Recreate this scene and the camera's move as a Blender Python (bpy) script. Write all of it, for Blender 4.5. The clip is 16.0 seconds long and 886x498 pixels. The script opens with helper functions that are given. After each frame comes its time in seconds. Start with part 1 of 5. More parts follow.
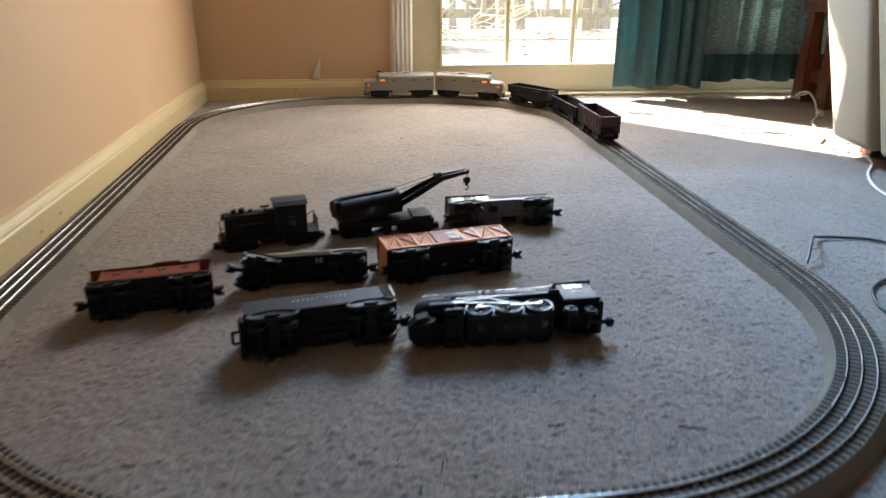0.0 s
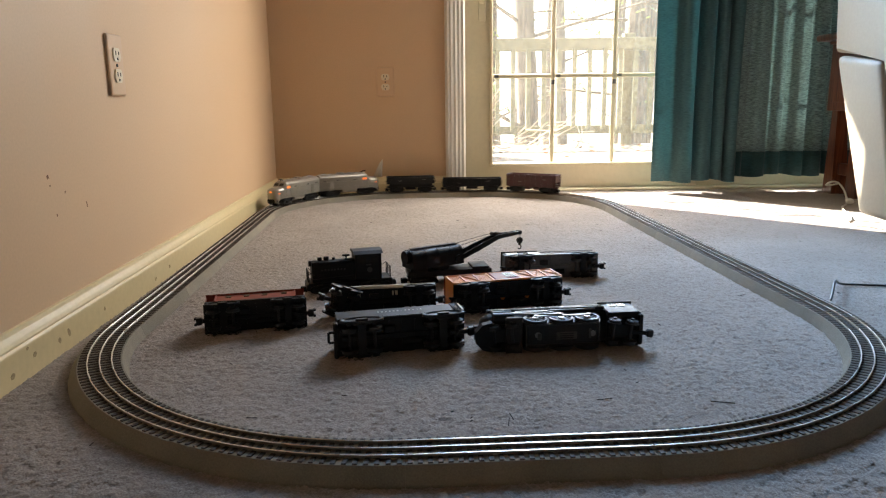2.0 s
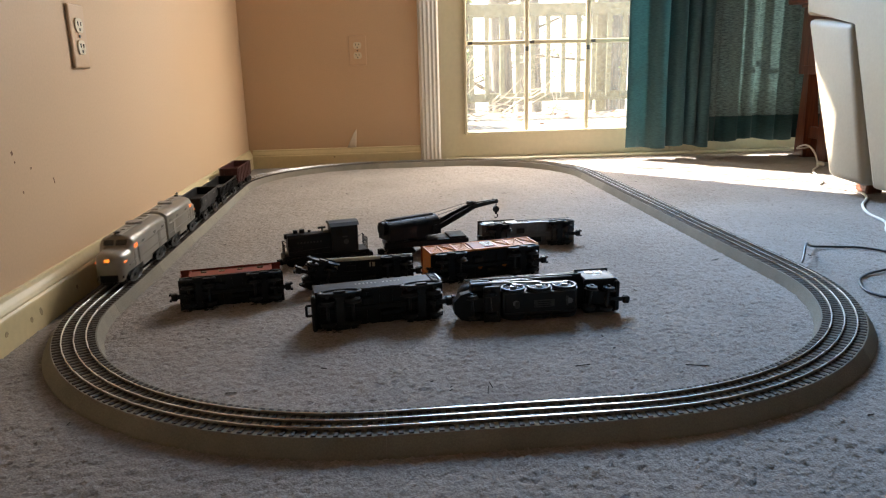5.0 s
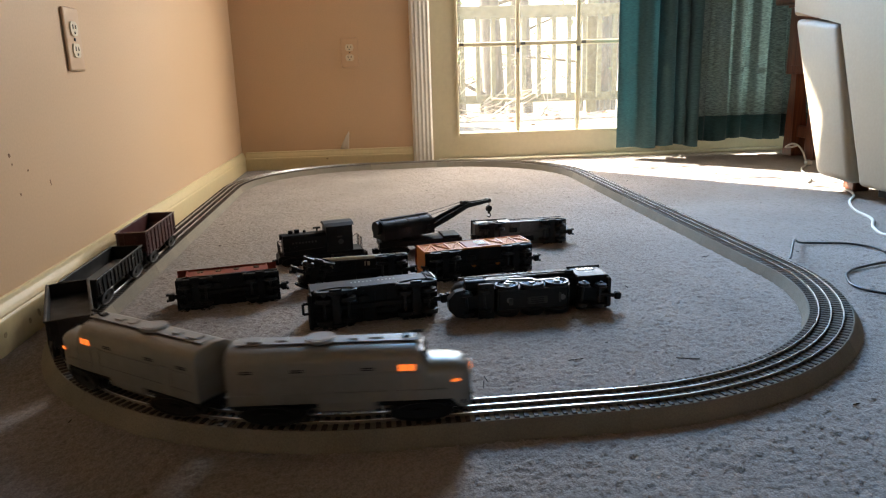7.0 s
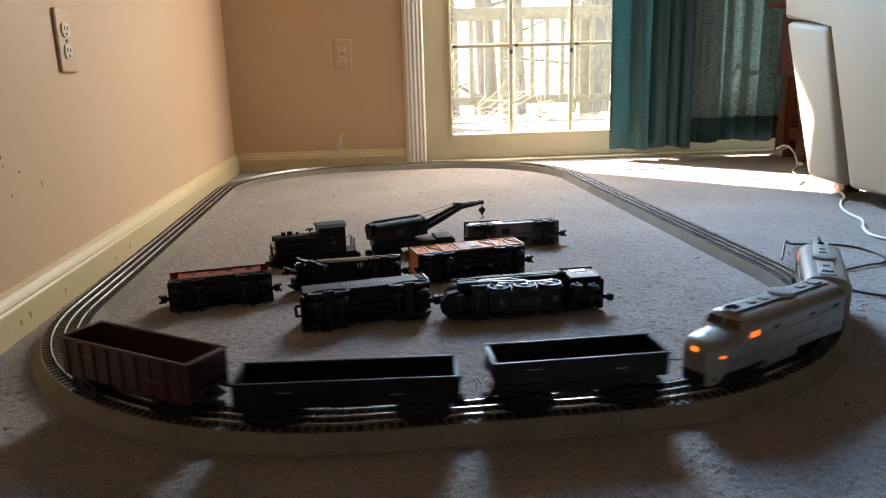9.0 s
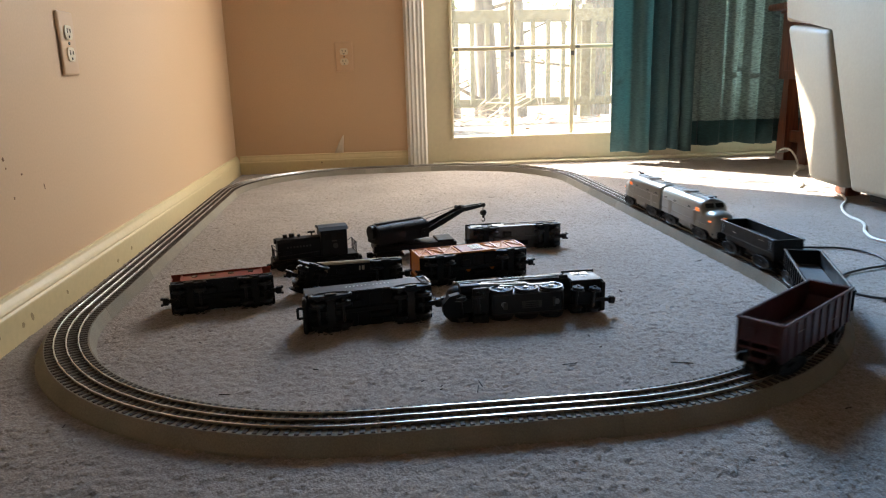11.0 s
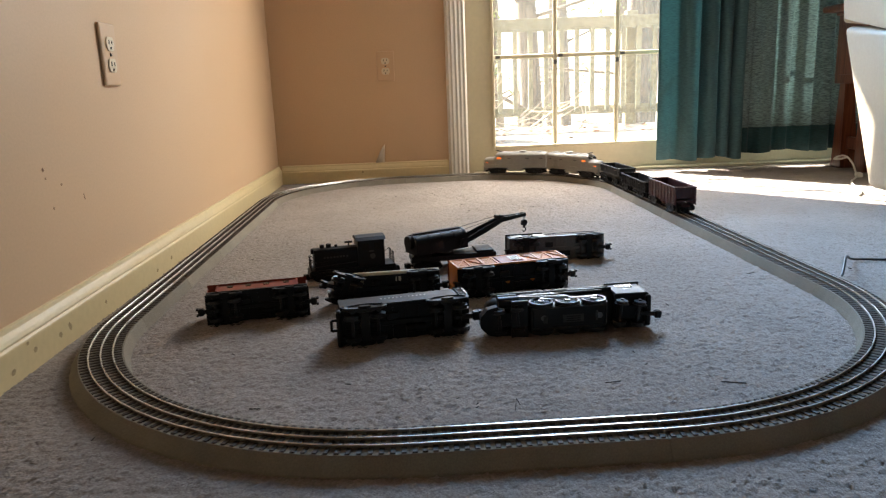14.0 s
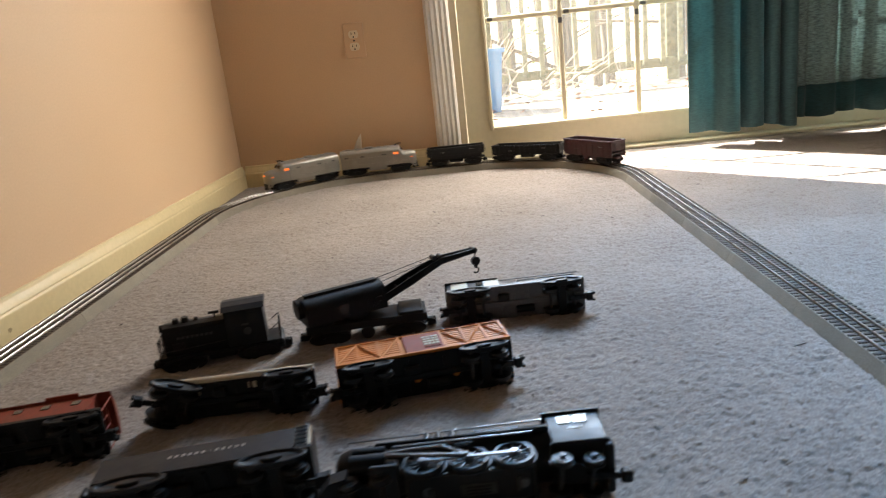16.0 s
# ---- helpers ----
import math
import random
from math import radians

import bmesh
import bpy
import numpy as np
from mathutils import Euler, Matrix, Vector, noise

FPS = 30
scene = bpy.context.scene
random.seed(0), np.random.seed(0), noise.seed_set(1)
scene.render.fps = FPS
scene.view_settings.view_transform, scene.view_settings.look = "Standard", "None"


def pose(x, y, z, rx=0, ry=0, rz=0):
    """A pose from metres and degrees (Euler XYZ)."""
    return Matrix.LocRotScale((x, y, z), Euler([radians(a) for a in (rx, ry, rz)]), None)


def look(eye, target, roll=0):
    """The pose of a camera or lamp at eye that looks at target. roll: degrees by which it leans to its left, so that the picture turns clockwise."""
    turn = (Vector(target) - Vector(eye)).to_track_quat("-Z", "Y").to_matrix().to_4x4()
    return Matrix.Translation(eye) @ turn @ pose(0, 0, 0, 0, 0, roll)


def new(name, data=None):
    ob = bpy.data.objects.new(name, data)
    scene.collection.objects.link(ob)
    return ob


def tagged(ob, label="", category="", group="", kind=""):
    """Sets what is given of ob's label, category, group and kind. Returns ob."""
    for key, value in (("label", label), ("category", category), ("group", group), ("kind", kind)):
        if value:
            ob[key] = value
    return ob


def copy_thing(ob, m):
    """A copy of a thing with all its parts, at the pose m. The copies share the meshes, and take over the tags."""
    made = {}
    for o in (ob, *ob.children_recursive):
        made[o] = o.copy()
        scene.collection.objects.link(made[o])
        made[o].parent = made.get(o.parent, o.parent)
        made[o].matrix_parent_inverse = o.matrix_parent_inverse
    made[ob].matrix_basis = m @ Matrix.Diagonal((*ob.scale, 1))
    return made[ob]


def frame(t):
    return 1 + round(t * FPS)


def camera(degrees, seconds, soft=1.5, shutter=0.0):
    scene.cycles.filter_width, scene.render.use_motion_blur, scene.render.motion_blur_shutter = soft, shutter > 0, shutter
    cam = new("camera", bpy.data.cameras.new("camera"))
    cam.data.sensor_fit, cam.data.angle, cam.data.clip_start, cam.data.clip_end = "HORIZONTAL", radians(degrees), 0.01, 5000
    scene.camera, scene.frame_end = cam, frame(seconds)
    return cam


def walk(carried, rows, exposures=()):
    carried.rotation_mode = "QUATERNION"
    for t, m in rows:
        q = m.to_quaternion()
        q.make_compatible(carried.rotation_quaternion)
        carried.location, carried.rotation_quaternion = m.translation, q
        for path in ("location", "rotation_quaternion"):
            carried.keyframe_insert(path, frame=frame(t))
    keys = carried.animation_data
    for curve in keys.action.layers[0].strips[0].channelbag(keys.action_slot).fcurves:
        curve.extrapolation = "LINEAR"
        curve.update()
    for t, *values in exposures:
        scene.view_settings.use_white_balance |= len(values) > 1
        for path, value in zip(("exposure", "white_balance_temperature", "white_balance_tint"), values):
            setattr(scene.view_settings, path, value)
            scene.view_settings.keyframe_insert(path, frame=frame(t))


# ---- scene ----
cam = camera(63.7, 16.0, soft=1.2, shutter=0.5)
PATH = [
    (0, (0.07, -0.494, 0.465), (0.23, 1.359, -0.271), 0.2),
    (0.5, (0.06, -0.641, 0.432), (0.133, 1.225, -0.285), -0.9),
    (1, (0.04, -0.715, 0.392), (0.134, 1.214, -0.13), -0.1),
    (1.5, (0.017, -0.707, 0.38), (0.071, 1.244, -0.06), 0.1),
    (2, (0.026, -0.705, 0.378), (0.07, 1.253, -0.029), -0.7),
    (2.5, (0.027, -0.711, 0.378), (0.071, 1.241, -0.054), -1.2),
    (3, (0.028, -0.705, 0.379), (0.083, 1.239, -0.086), -1.2),
    (3.5, (0.029, -0.695, 0.374), (0.097, 1.245, -0.109), -1.3),
    (4, (0.03, -0.692, 0.377), (0.118, 1.244, -0.116), -1.2),
    (6.5, (0.019, -0.719, 0.379), (0.141, 1.216, -0.108), -1.7),
    (7, (0.022, -0.718, 0.377), (0.15, 1.218, -0.11), -1.7),
    (7.5, (0.021, -0.719, 0.378), (0.154, 1.216, -0.108), -1.6),
    (8, (0.02, -0.719, 0.379), (0.159, 1.216, -0.106), -1.6),
    (8.5, (0.021, -0.719, 0.378), (0.163, 1.216, -0.107), -1.6),
    (9, (0.023, -0.719, 0.378), (0.169, 1.216, -0.106), -1.6),
    (11.5, (0.02, -0.72, 0.379), (0.163, 1.218, -0.093), -1.5),
    (12, (0.019, -0.717, 0.377), (0.154, 1.224, -0.086), -1.5),
    (12.5, (0.02, -0.716, 0.377), (0.144, 1.226, -0.084), -1.4),
    (13, (0.017, -0.714, 0.376), (0.12, 1.23, -0.084), -1.5),
    (13.5, (0.018, -0.713, 0.377), (0.091, 1.233, -0.08), -1.7),
    (14, (0.032, -0.687, 0.373), (0.057, 1.262, -0.075), -2.2),
    (14.5, (0.055, -0.617, 0.356), (0.117, 1.331, -0.093), -2.6),
    (15, (0.067, -0.509, 0.377), (0.06, 1.438, -0.083), -3.9),
    (15.5, (0.135, -0.32, 0.375), (0.093, 1.619, -0.115), -4.9),
    (16, (0.268, -0.217, 0.399), (0.126, 1.703, -0.14), -6.3),
]
walk(cam, [(t, look(eye, target, roll)) for t, eye, target, roll in PATH])

# ---- light ----
world = bpy.data.worlds.new("world")
world.use_nodes = True
scene.world = world
wn = world.node_tree.nodes
sky = wn.new("ShaderNodeTexSky")
sky.sky_type, sky.sun_disc = "NISHITA", False
SUN_WAY = Vector((0.675, -0.735, -0.80)).normalized()
sky.sun_elevation = math.asin(-SUN_WAY.z)
sky.sun_rotation = math.atan2(-SUN_WAY.x, -SUN_WAY.y)
wn["Background"].inputs["Strength"].default_value = 0.09
world.node_tree.links.new(sky.outputs[0], wn["Background"].inputs["Color"])
sun = new("sun", bpy.data.lights.new("sun", "SUN"))
sun.data.energy, sun.data.angle, sun.data.color = 5.0, radians(0.6), (1.0, 0.94, 0.85)
sun.matrix_basis = look((0, 0, 6), Vector((0, 0, 6)) + SUN_WAY)


def door_light(name, size, at, target, energy, color, spread):
    """Daylight entering by the glazed door's opening."""
    lamp = new(name, bpy.data.lights.new(name, "AREA"))
    lamp.data.shape, lamp.data.size, lamp.data.size_y = "RECTANGLE", *size
    lamp.data.energy, lamp.data.color, lamp.data.spread = energy, color, radians(spread)
    lamp.matrix_basis = look(at, target)


door_light("daylight_in_door", (0.75, 0.95), (0.60, 2.42, 1.08), (0.10, 1.70, 0.00), 3.6, (1.0, 0.93, 0.84), 120)
door_light("blue_sky_in_door", (0.75, 0.70), (0.58, 2.44, 1.62), (1.08, 0.05, 0.00), 2.6, (0.25, 0.56, 1.0), 64)
scene.view_settings.exposure = 3.22


# ---- materials ----
def nodes_of(m):
    m.use_nodes = True
    return m.node_tree.nodes, m.node_tree.links, m.node_tree.nodes["Principled BSDF"]


def material(name, color, rough=0.5, metal=0.0, grain=60.0, vary=0.15, bump=0.1, blotch=6.0, depth=0.002, coat=0.0, per_object=0.0, gloss=0.5):
    """A surface with stains at one scale and grain at another."""
    m = bpy.data.materials.new(name)
    n, l, b = nodes_of(m)
    co = n.new("ShaderNodeTexCoord")
    big, fine = n.new("ShaderNodeTexNoise"), n.new("ShaderNodeTexNoise")
    big.inputs["Scale"].default_value, fine.inputs["Scale"].default_value = blotch, grain
    big.inputs["Detail"].default_value, fine.inputs["Detail"].default_value = 4, 5
    for x in (big, fine):
        l.new(co.outputs["Object"], x.inputs["Vector"])
    add = n.new("ShaderNodeMath")
    add.operation = "ADD"
    l.new(big.outputs["Fac"], add.inputs[0])
    l.new(fine.outputs["Fac"], add.inputs[1])
    ramp = n.new("ShaderNodeMapRange")
    ramp.inputs["From Min"].default_value, ramp.inputs["From Max"].default_value = 0.7, 1.3
    ramp.inputs["To Min"].default_value, ramp.inputs["To Max"].default_value = 1 - vary, 1 + vary
    l.new(add.outputs[0], ramp.inputs["Value"])
    value = ramp.outputs[0]
    if per_object:
        info, each, mul = n.new("ShaderNodeObjectInfo"), n.new("ShaderNodeMapRange"), n.new("ShaderNodeMath")
        each.inputs["To Min"].default_value, each.inputs["To Max"].default_value = 1 - per_object, 1 + per_object
        mul.operation = "MULTIPLY"
        l.new(info.outputs["Random"], each.inputs["Value"])
        l.new(each.outputs[0], mul.inputs[0])
        l.new(value, mul.inputs[1])
        value = mul.outputs[0]
    mix = n.new("ShaderNodeVectorMath")
    mix.operation = "SCALE"
    mix.inputs[0].default_value = color
    l.new(value, mix.inputs["Scale"])
    l.new(mix.outputs[0], b.inputs["Base Color"])
    rr = n.new("ShaderNodeMapRange")
    rr.inputs["From Min"].default_value, rr.inputs["From Max"].default_value = 0.3, 0.7
    rr.inputs["To Min"].default_value, rr.inputs["To Max"].default_value = max(0.03, rough * 0.8), min(1.0, rough * 1.25)
    l.new(big.outputs["Fac"], rr.inputs["Value"])
    l.new(rr.outputs[0], b.inputs["Roughness"])
    b.inputs["Metallic"].default_value = metal
    b.inputs["Coat Weight"].default_value = coat
    b.inputs["Specular IOR Level"].default_value = gloss
    if bump:
        bp = n.new("ShaderNodeBump")
        bp.inputs["Strength"].default_value, bp.inputs["Distance"].default_value = bump, depth
        l.new(fine.outputs["Fac"], bp.inputs["Height"])
        l.new(bp.outputs[0], b.inputs["Normal"])
    return m


def glow(name, color, strength):
    m = bpy.data.materials.new(name)
    n, l, b = nodes_of(m)
    b.inputs["Base Color"].default_value = (*color, 1)
    b.inputs["Emission Color"].default_value = (*color, 1)
    b.inputs["Emission Strength"].default_value = strength
    return m


def carpet_material():
    m = bpy.data.materials.new("grey_beige_carpet")
    n, l, b = nodes_of(m)
    co = n.new("ShaderNodeTexCoord")
    tuft, blob, wide = n.new("ShaderNodeTexNoise"), n.new("ShaderNodeTexVoronoi"), n.new("ShaderNodeTexNoise")
    tuft.inputs["Scale"].default_value, tuft.inputs["Detail"].default_value, tuft.inputs["Roughness"].default_value = 540, 2, 0.6
    blob.inputs["Scale"].default_value = 320
    wide.inputs["Scale"].default_value, wide.inputs["Detail"].default_value = 5, 5
    for x in (tuft, blob, wide):
        l.new(co.outputs["Object"], x.inputs["Vector"])
    ramp = n.new("ShaderNodeValToRGB")
    ramp.color_ramp.elements[0].position, ramp.color_ramp.elements[1].position = 0.22, 0.58
    ramp.color_ramp.elements[0].color = (0.188, 0.153, 0.128, 1)
    ramp.color_ramp.elements[1].color = (0.258, 0.214, 0.184, 1)
    far = n.new("ShaderNodeMath")
    far.operation = "MULTIPLY_ADD"
    far.inputs[1].default_value, far.inputs[2].default_value = -0.75, 0.42
    l.new(blob.outputs["Distance"], far.inputs[0])
    both = n.new("ShaderNodeMath")
    both.operation = "MULTIPLY_ADD"
    both.inputs[1].default_value = 0.8
    l.new(tuft.outputs["Fac"], both.inputs[0])
    l.new(far.outputs[0], both.inputs[2])
    l.new(both.outputs[0], ramp.inputs["Fac"])
    soil = n.new("ShaderNodeMapRange")
    soil.inputs["From Min"].default_value, soil.inputs["From Max"].default_value = 0.3, 0.7
    soil.inputs["To Min"].default_value, soil.inputs["To Max"].default_value = 0.84, 1.1
    l.new(wide.outputs["Fac"], soil.inputs["Value"])
    mul = n.new("ShaderNodeVectorMath")
    mul.operation = "SCALE"
    l.new(ramp.outputs["Color"], mul.inputs[0])
    l.new(soil.outputs[0], mul.inputs["Scale"])
    l.new(mul.outputs[0], b.inputs["Base Color"])
    b.inputs["Roughness"].default_value = 0.95
    b.inputs["Sheen Weight"].default_value = 0.25
    b.inputs["Sheen Roughness"].default_value = 0.6
    b.inputs["Specular IOR Level"].default_value = 0.15
    bp = n.new("ShaderNodeBump")
    bp.inputs["Strength"].default_value, bp.inputs["Distance"].default_value = 0.55, 0.0016
    l.new(both.outputs[0], bp.inputs["Height"])
    l.new(bp.outputs[0], b.inputs["Normal"])
    return m


def wood_material(name, dark, light, rough=0.5, stretch=(1, 14, 14), scale=9.0):
    m = bpy.data.materials.new(name)
    n, l, b = nodes_of(m)
    co, mp, no, ramp = n.new("ShaderNodeTexCoord"), n.new("ShaderNodeMapping"), n.new("ShaderNodeTexNoise"), n.new("ShaderNodeValToRGB")
    mp.inputs["Scale"].default_value = stretch
    no.inputs["Scale"].default_value, no.inputs["Detail"].default_value = scale, 6
    l.new(co.outputs["Object"], mp.inputs["Vector"])
    l.new(mp.outputs[0], no.inputs["Vector"])
    l.new(no.outputs["Fac"], ramp.inputs["Fac"])
    ramp.color_ramp.elements[0].position, ramp.color_ramp.elements[1].position = 0.35, 0.68
    ramp.color_ramp.elements[0].color, ramp.color_ramp.elements[1].color = (*dark, 1), (*light, 1)
    l.new(ramp.outputs["Color"], b.inputs["Base Color"])
    b.inputs["Roughness"].default_value = rough
    bp = n.new("ShaderNodeBump")
    bp.inputs["Strength"].default_value, bp.inputs["Distance"].default_value = 0.25, 0.002
    l.new(no.outputs["Fac"], bp.inputs["Height"])
    l.new(bp.outputs[0], b.inputs["Normal"])
    return m


def cloth_material(name, color, see_through, slub=0.25):
    """Woven cloth that lets some of the daylight through."""
    m = bpy.data.materials.new(name)
    n, l, b = nodes_of(m)
    out = n["Material Output"]
    co, mp, no, wide, ramp = n.new("ShaderNodeTexCoord"), n.new("ShaderNodeMapping"), n.new("ShaderNodeTexNoise"), n.new("ShaderNodeTexNoise"), n.new("ShaderNodeMapRange")
    mp.inputs["Scale"].default_value = (60, 60, 420)
    no.inputs["Scale"].default_value, no.inputs["Detail"].default_value = 1.0, 3
    wide.inputs["Scale"].default_value = 7
    l.new(co.outputs["Object"], mp.inputs["Vector"])
    l.new(mp.outputs[0], no.inputs["Vector"])
    l.new(co.outputs["Object"], wide.inputs["Vector"])
    ramp.inputs["From Min"].default_value, ramp.inputs["From Max"].default_value = 0.3, 0.7
    ramp.inputs["To Min"].default_value, ramp.inputs["To Max"].default_value = 1 - slub, 1 + slub
    l.new(no.outputs["Fac"], ramp.inputs["Value"])
    sc = n.new("ShaderNodeVectorMath")
    sc.operation = "SCALE"
    sc.inputs[0].default_value = color
    l.new(ramp.outputs[0], sc.inputs["Scale"])
    l.new(sc.outputs[0], b.inputs["Base Color"])
    b.inputs["Roughness"].default_value = 0.9
    b.inputs["Sheen Weight"].default_value = 0.2
    tr, mx = n.new("ShaderNodeBsdfTranslucent"), n.new("ShaderNodeMixShader")
    l.new(sc.outputs[0], tr.inputs["Color"])
    mx.inputs["Fac"].default_value = see_through
    l.new(b.outputs[0], mx.inputs[1])
    l.new(tr.outputs[0], mx.inputs[2])
    l.new(mx.outputs[0], out.inputs["Surface"])
    return m


def glass_material():
    m = bpy.data.materials.new("window_glass")
    n, l, b = nodes_of(m)
    clear, gloss, mx, fr = n.new("ShaderNodeBsdfTransparent"), n.new("ShaderNodeBsdfGlossy"), n.new("ShaderNodeMixShader"), n.new("ShaderNodeFresnel")
    clear.inputs["Color"].default_value = (0.97, 0.98, 0.97, 1)
    gloss.inputs["Roughness"].default_value = 0.02
    fr.inputs["IOR"].default_value = 1.35
    # Faint uneven translucent veil, imitating bright glare haze over the view outside.
    veil, veil_mix, veil_noise, amount = n.new("ShaderNodeBsdfTranslucent"), n.new("ShaderNodeMixShader"), n.new("ShaderNodeTexNoise"), n.new("ShaderNodeMapRange")
    veil_noise.inputs["Scale"].default_value = 6
    amount.inputs["To Min"].default_value, amount.inputs["To Max"].default_value = 0.006, 0.022
    veil.inputs["Color"].default_value = (0.9, 0.88, 0.82, 1)
    l.new(veil_noise.outputs["Fac"], amount.inputs["Value"])
    l.new(amount.outputs[0], veil_mix.inputs["Fac"])
    l.new(clear.outputs[0], veil_mix.inputs[1])
    l.new(veil.outputs[0], veil_mix.inputs[2])
    l.new(fr.outputs[0], mx.inputs["Fac"])
    l.new(veil_mix.outputs[0], mx.inputs[1])
    l.new(gloss.outputs[0], mx.inputs[2])
    l.new(mx.outputs[0], n["Material Output"].inputs["Surface"])
    return m


CARPET = carpet_material()
PAINT_W = material("peach_wall_paint", (0.64, 0.435, 0.262), 0.55, grain=220, vary=0.05, bump=0.12, blotch=1.6, depth=0.0012)
PAINT_PALE = material("pale_peach_wall_paint", (0.82, 0.58, 0.37), 0.6, grain=220, vary=0.05, bump=0.12, blotch=1.6, depth=0.0012)
TRIM = material("cream_trim_paint", (0.64, 0.52, 0.29), 0.4, grain=90, vary=0.06, bump=0.05, blotch=3)
DOOR_PAINT = material("cream_door_paint", (0.60, 0.53, 0.37), 0.4, grain=60, vary=0.05, bump=0.05, blotch=3)
CASING = material("ivory_casing_paint", (0.72, 0.68, 0.60), 0.4, grain=90, vary=0.05, bump=0.05, blotch=3)
CEILING = material("white_ceiling_paint", (0.85, 0.83, 0.79), 0.8, grain=120, vary=0.04, bump=0.15, blotch=2)
PLATE = material("almond_plastic", (0.64, 0.43, 0.26), 0.35, grain=150, vary=0.03, bump=0.0, blotch=20)
RECEPT = material("ivory_receptacle_plastic", (0.72, 0.62, 0.46), 0.35, grain=150, vary=0.03, bump=0.0, blotch=20)
SLOT = material("dark_slot", (0.02, 0.015, 0.01), 0.6, bump=0.0)
ROADBED = material("grey_tan_roadbed_plastic", (0.230, 0.206, 0.165), 0.85, grain=520, vary=0.2, bump=0.5, blotch=14, depth=0.001, per_object=0.14, gloss=0.06)
TIE = material("brown_tie_plastic", (0.040, 0.027, 0.019), 0.7, grain=300, vary=0.2, bump=0.2, blotch=40, per_object=0.2)
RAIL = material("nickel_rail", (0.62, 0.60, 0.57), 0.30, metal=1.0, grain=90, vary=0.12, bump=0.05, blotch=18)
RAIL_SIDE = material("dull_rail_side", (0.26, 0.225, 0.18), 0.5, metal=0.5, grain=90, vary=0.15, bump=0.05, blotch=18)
BLACK = material("black_moulded_plastic", (0.0070, 0.0068, 0.0070), 0.5, grain=260, vary=0.25, bump=0.15, blotch=25, depth=0.0006, gloss=0.2)
BLACK_WORN = material("worn_black_plastic", (0.0095, 0.0092, 0.0092), 0.5, grain=200, vary=0.35, bump=0.2, blotch=30, depth=0.0006, gloss=0.3)
BLACK_GLOSS = material("black_enamel", (0.0065, 0.0065, 0.0070), 0.5, grain=200, vary=0.2, bump=0.08, blotch=30, depth=0.0005, gloss=0.2)
DARK_GREY = material("charcoal_plastic", (0.0095, 0.0093, 0.0097), 0.45, grain=200, vary=0.2, bump=0.12, blotch=25, depth=0.0006, gloss=0.25)
GREY = material("grey_tuscan_plastic", (0.10, 0.097, 0.092), 0.5, grain=200, vary=0.2, bump=0.12, blotch=25, depth=0.0006)
FADED = material("faded_dark_print", (0.040, 0.038, 0.036), 0.6, grain=300, vary=0.25, bump=0.0, blotch=60)
SILVER = material("silver_paint", (0.25, 0.232, 0.20), 0.36, metal=0.35, grain=120, vary=0.08, bump=0.05, blotch=14, depth=0.0004)
ROOF_SILVER = material("silver_roof_paint", (0.30, 0.285, 0.26), 0.45, metal=0.35, grain=120, vary=0.1, bump=0.05, blotch=14, depth=0.0004)
MAROON = material("maroon_plastic", (0.052, 0.011, 0.012), 0.42, grain=200, vary=0.2, bump=0.1, blotch=25, depth=0.0005)
RED = material("tuscan_red_plastic", (0.20, 0.036, 0.020), 0.5, grain=200, vary=0.2, bump=0.1, blotch=25, depth=0.0005, gloss=0.25)
ORANGE = material("orange_plastic", (0.52, 0.18, 0.03), 0.5, grain=200, vary=0.15, bump=0.1, blotch=25, depth=0.0005, gloss=0.25)
BROWN_RED = material("brown_red_plastic", (0.20, 0.04, 0.018), 0.6, grain=200, vary=0.15, bump=0.1, blotch=25, depth=0.0005, gloss=0.2)
CREAM = material("cream_moulding", (0.48, 0.43, 0.32), 0.45, grain=200, vary=0.12, bump=0.05, blotch=30)
WHITE_MARK = material("faded_white_print", (0.30, 0.29, 0.26), 0.6, grain=300, vary=0.2, bump=0.0, blotch=60)
STEEL = material("blackened_steel", (0.012, 0.0117, 0.0114), 0.45, metal=0.2, grain=150, vary=0.25, bump=0.1, blotch=40, depth=0.0004)
STEEL_WORN = material("worn_grey_steel", (0.055, 0.052, 0.048), 0.45, metal=0.6, grain=150, vary=0.3, bump=0.1, blotch=40, depth=0.0004)
BRIGHT = material("nickel_rods", (0.16, 0.155, 0.15), 0.34, metal=1.0, grain=150, vary=0.15, bump=0.05, blotch=40)
# Backlight is also in the colours: thin cloth paled, double-layer hem darkened.
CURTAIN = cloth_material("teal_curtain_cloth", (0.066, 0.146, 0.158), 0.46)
CURTAIN_THIN = cloth_material("teal_curtain_single_cloth_paled", (0.17, 0.22, 0.215), 0.55, 0.55)
HEM = cloth_material("teal_curtain_double_hem_darkened", (0.024, 0.072, 0.077), 0.25)
LEATHER = material("white_leather", (0.36, 0.305, 0.225), 0.5, grain=130, vary=0.05, bump=0.25, blotch=5, depth=0.0012)
LEATHER_DARK = material("dark_underside_cloth", (0.02, 0.02, 0.02), 0.8)
CHERRY = wood_material("red_brown_stained_wood", (0.07, 0.018, 0.009), (0.18, 0.055, 0.025), 0.35, (14, 14, 1))
DECK_WOOD = wood_material("weathered_deck_wood", (0.20, 0.16, 0.11), (0.40, 0.34, 0.25), 0.8, (1, 20, 20), 5)
RAIL_WOOD = wood_material("weathered_railing_wood", (0.13, 0.12, 0.065), (0.23, 0.21, 0.125), 0.8, (6, 6, 6), 5)
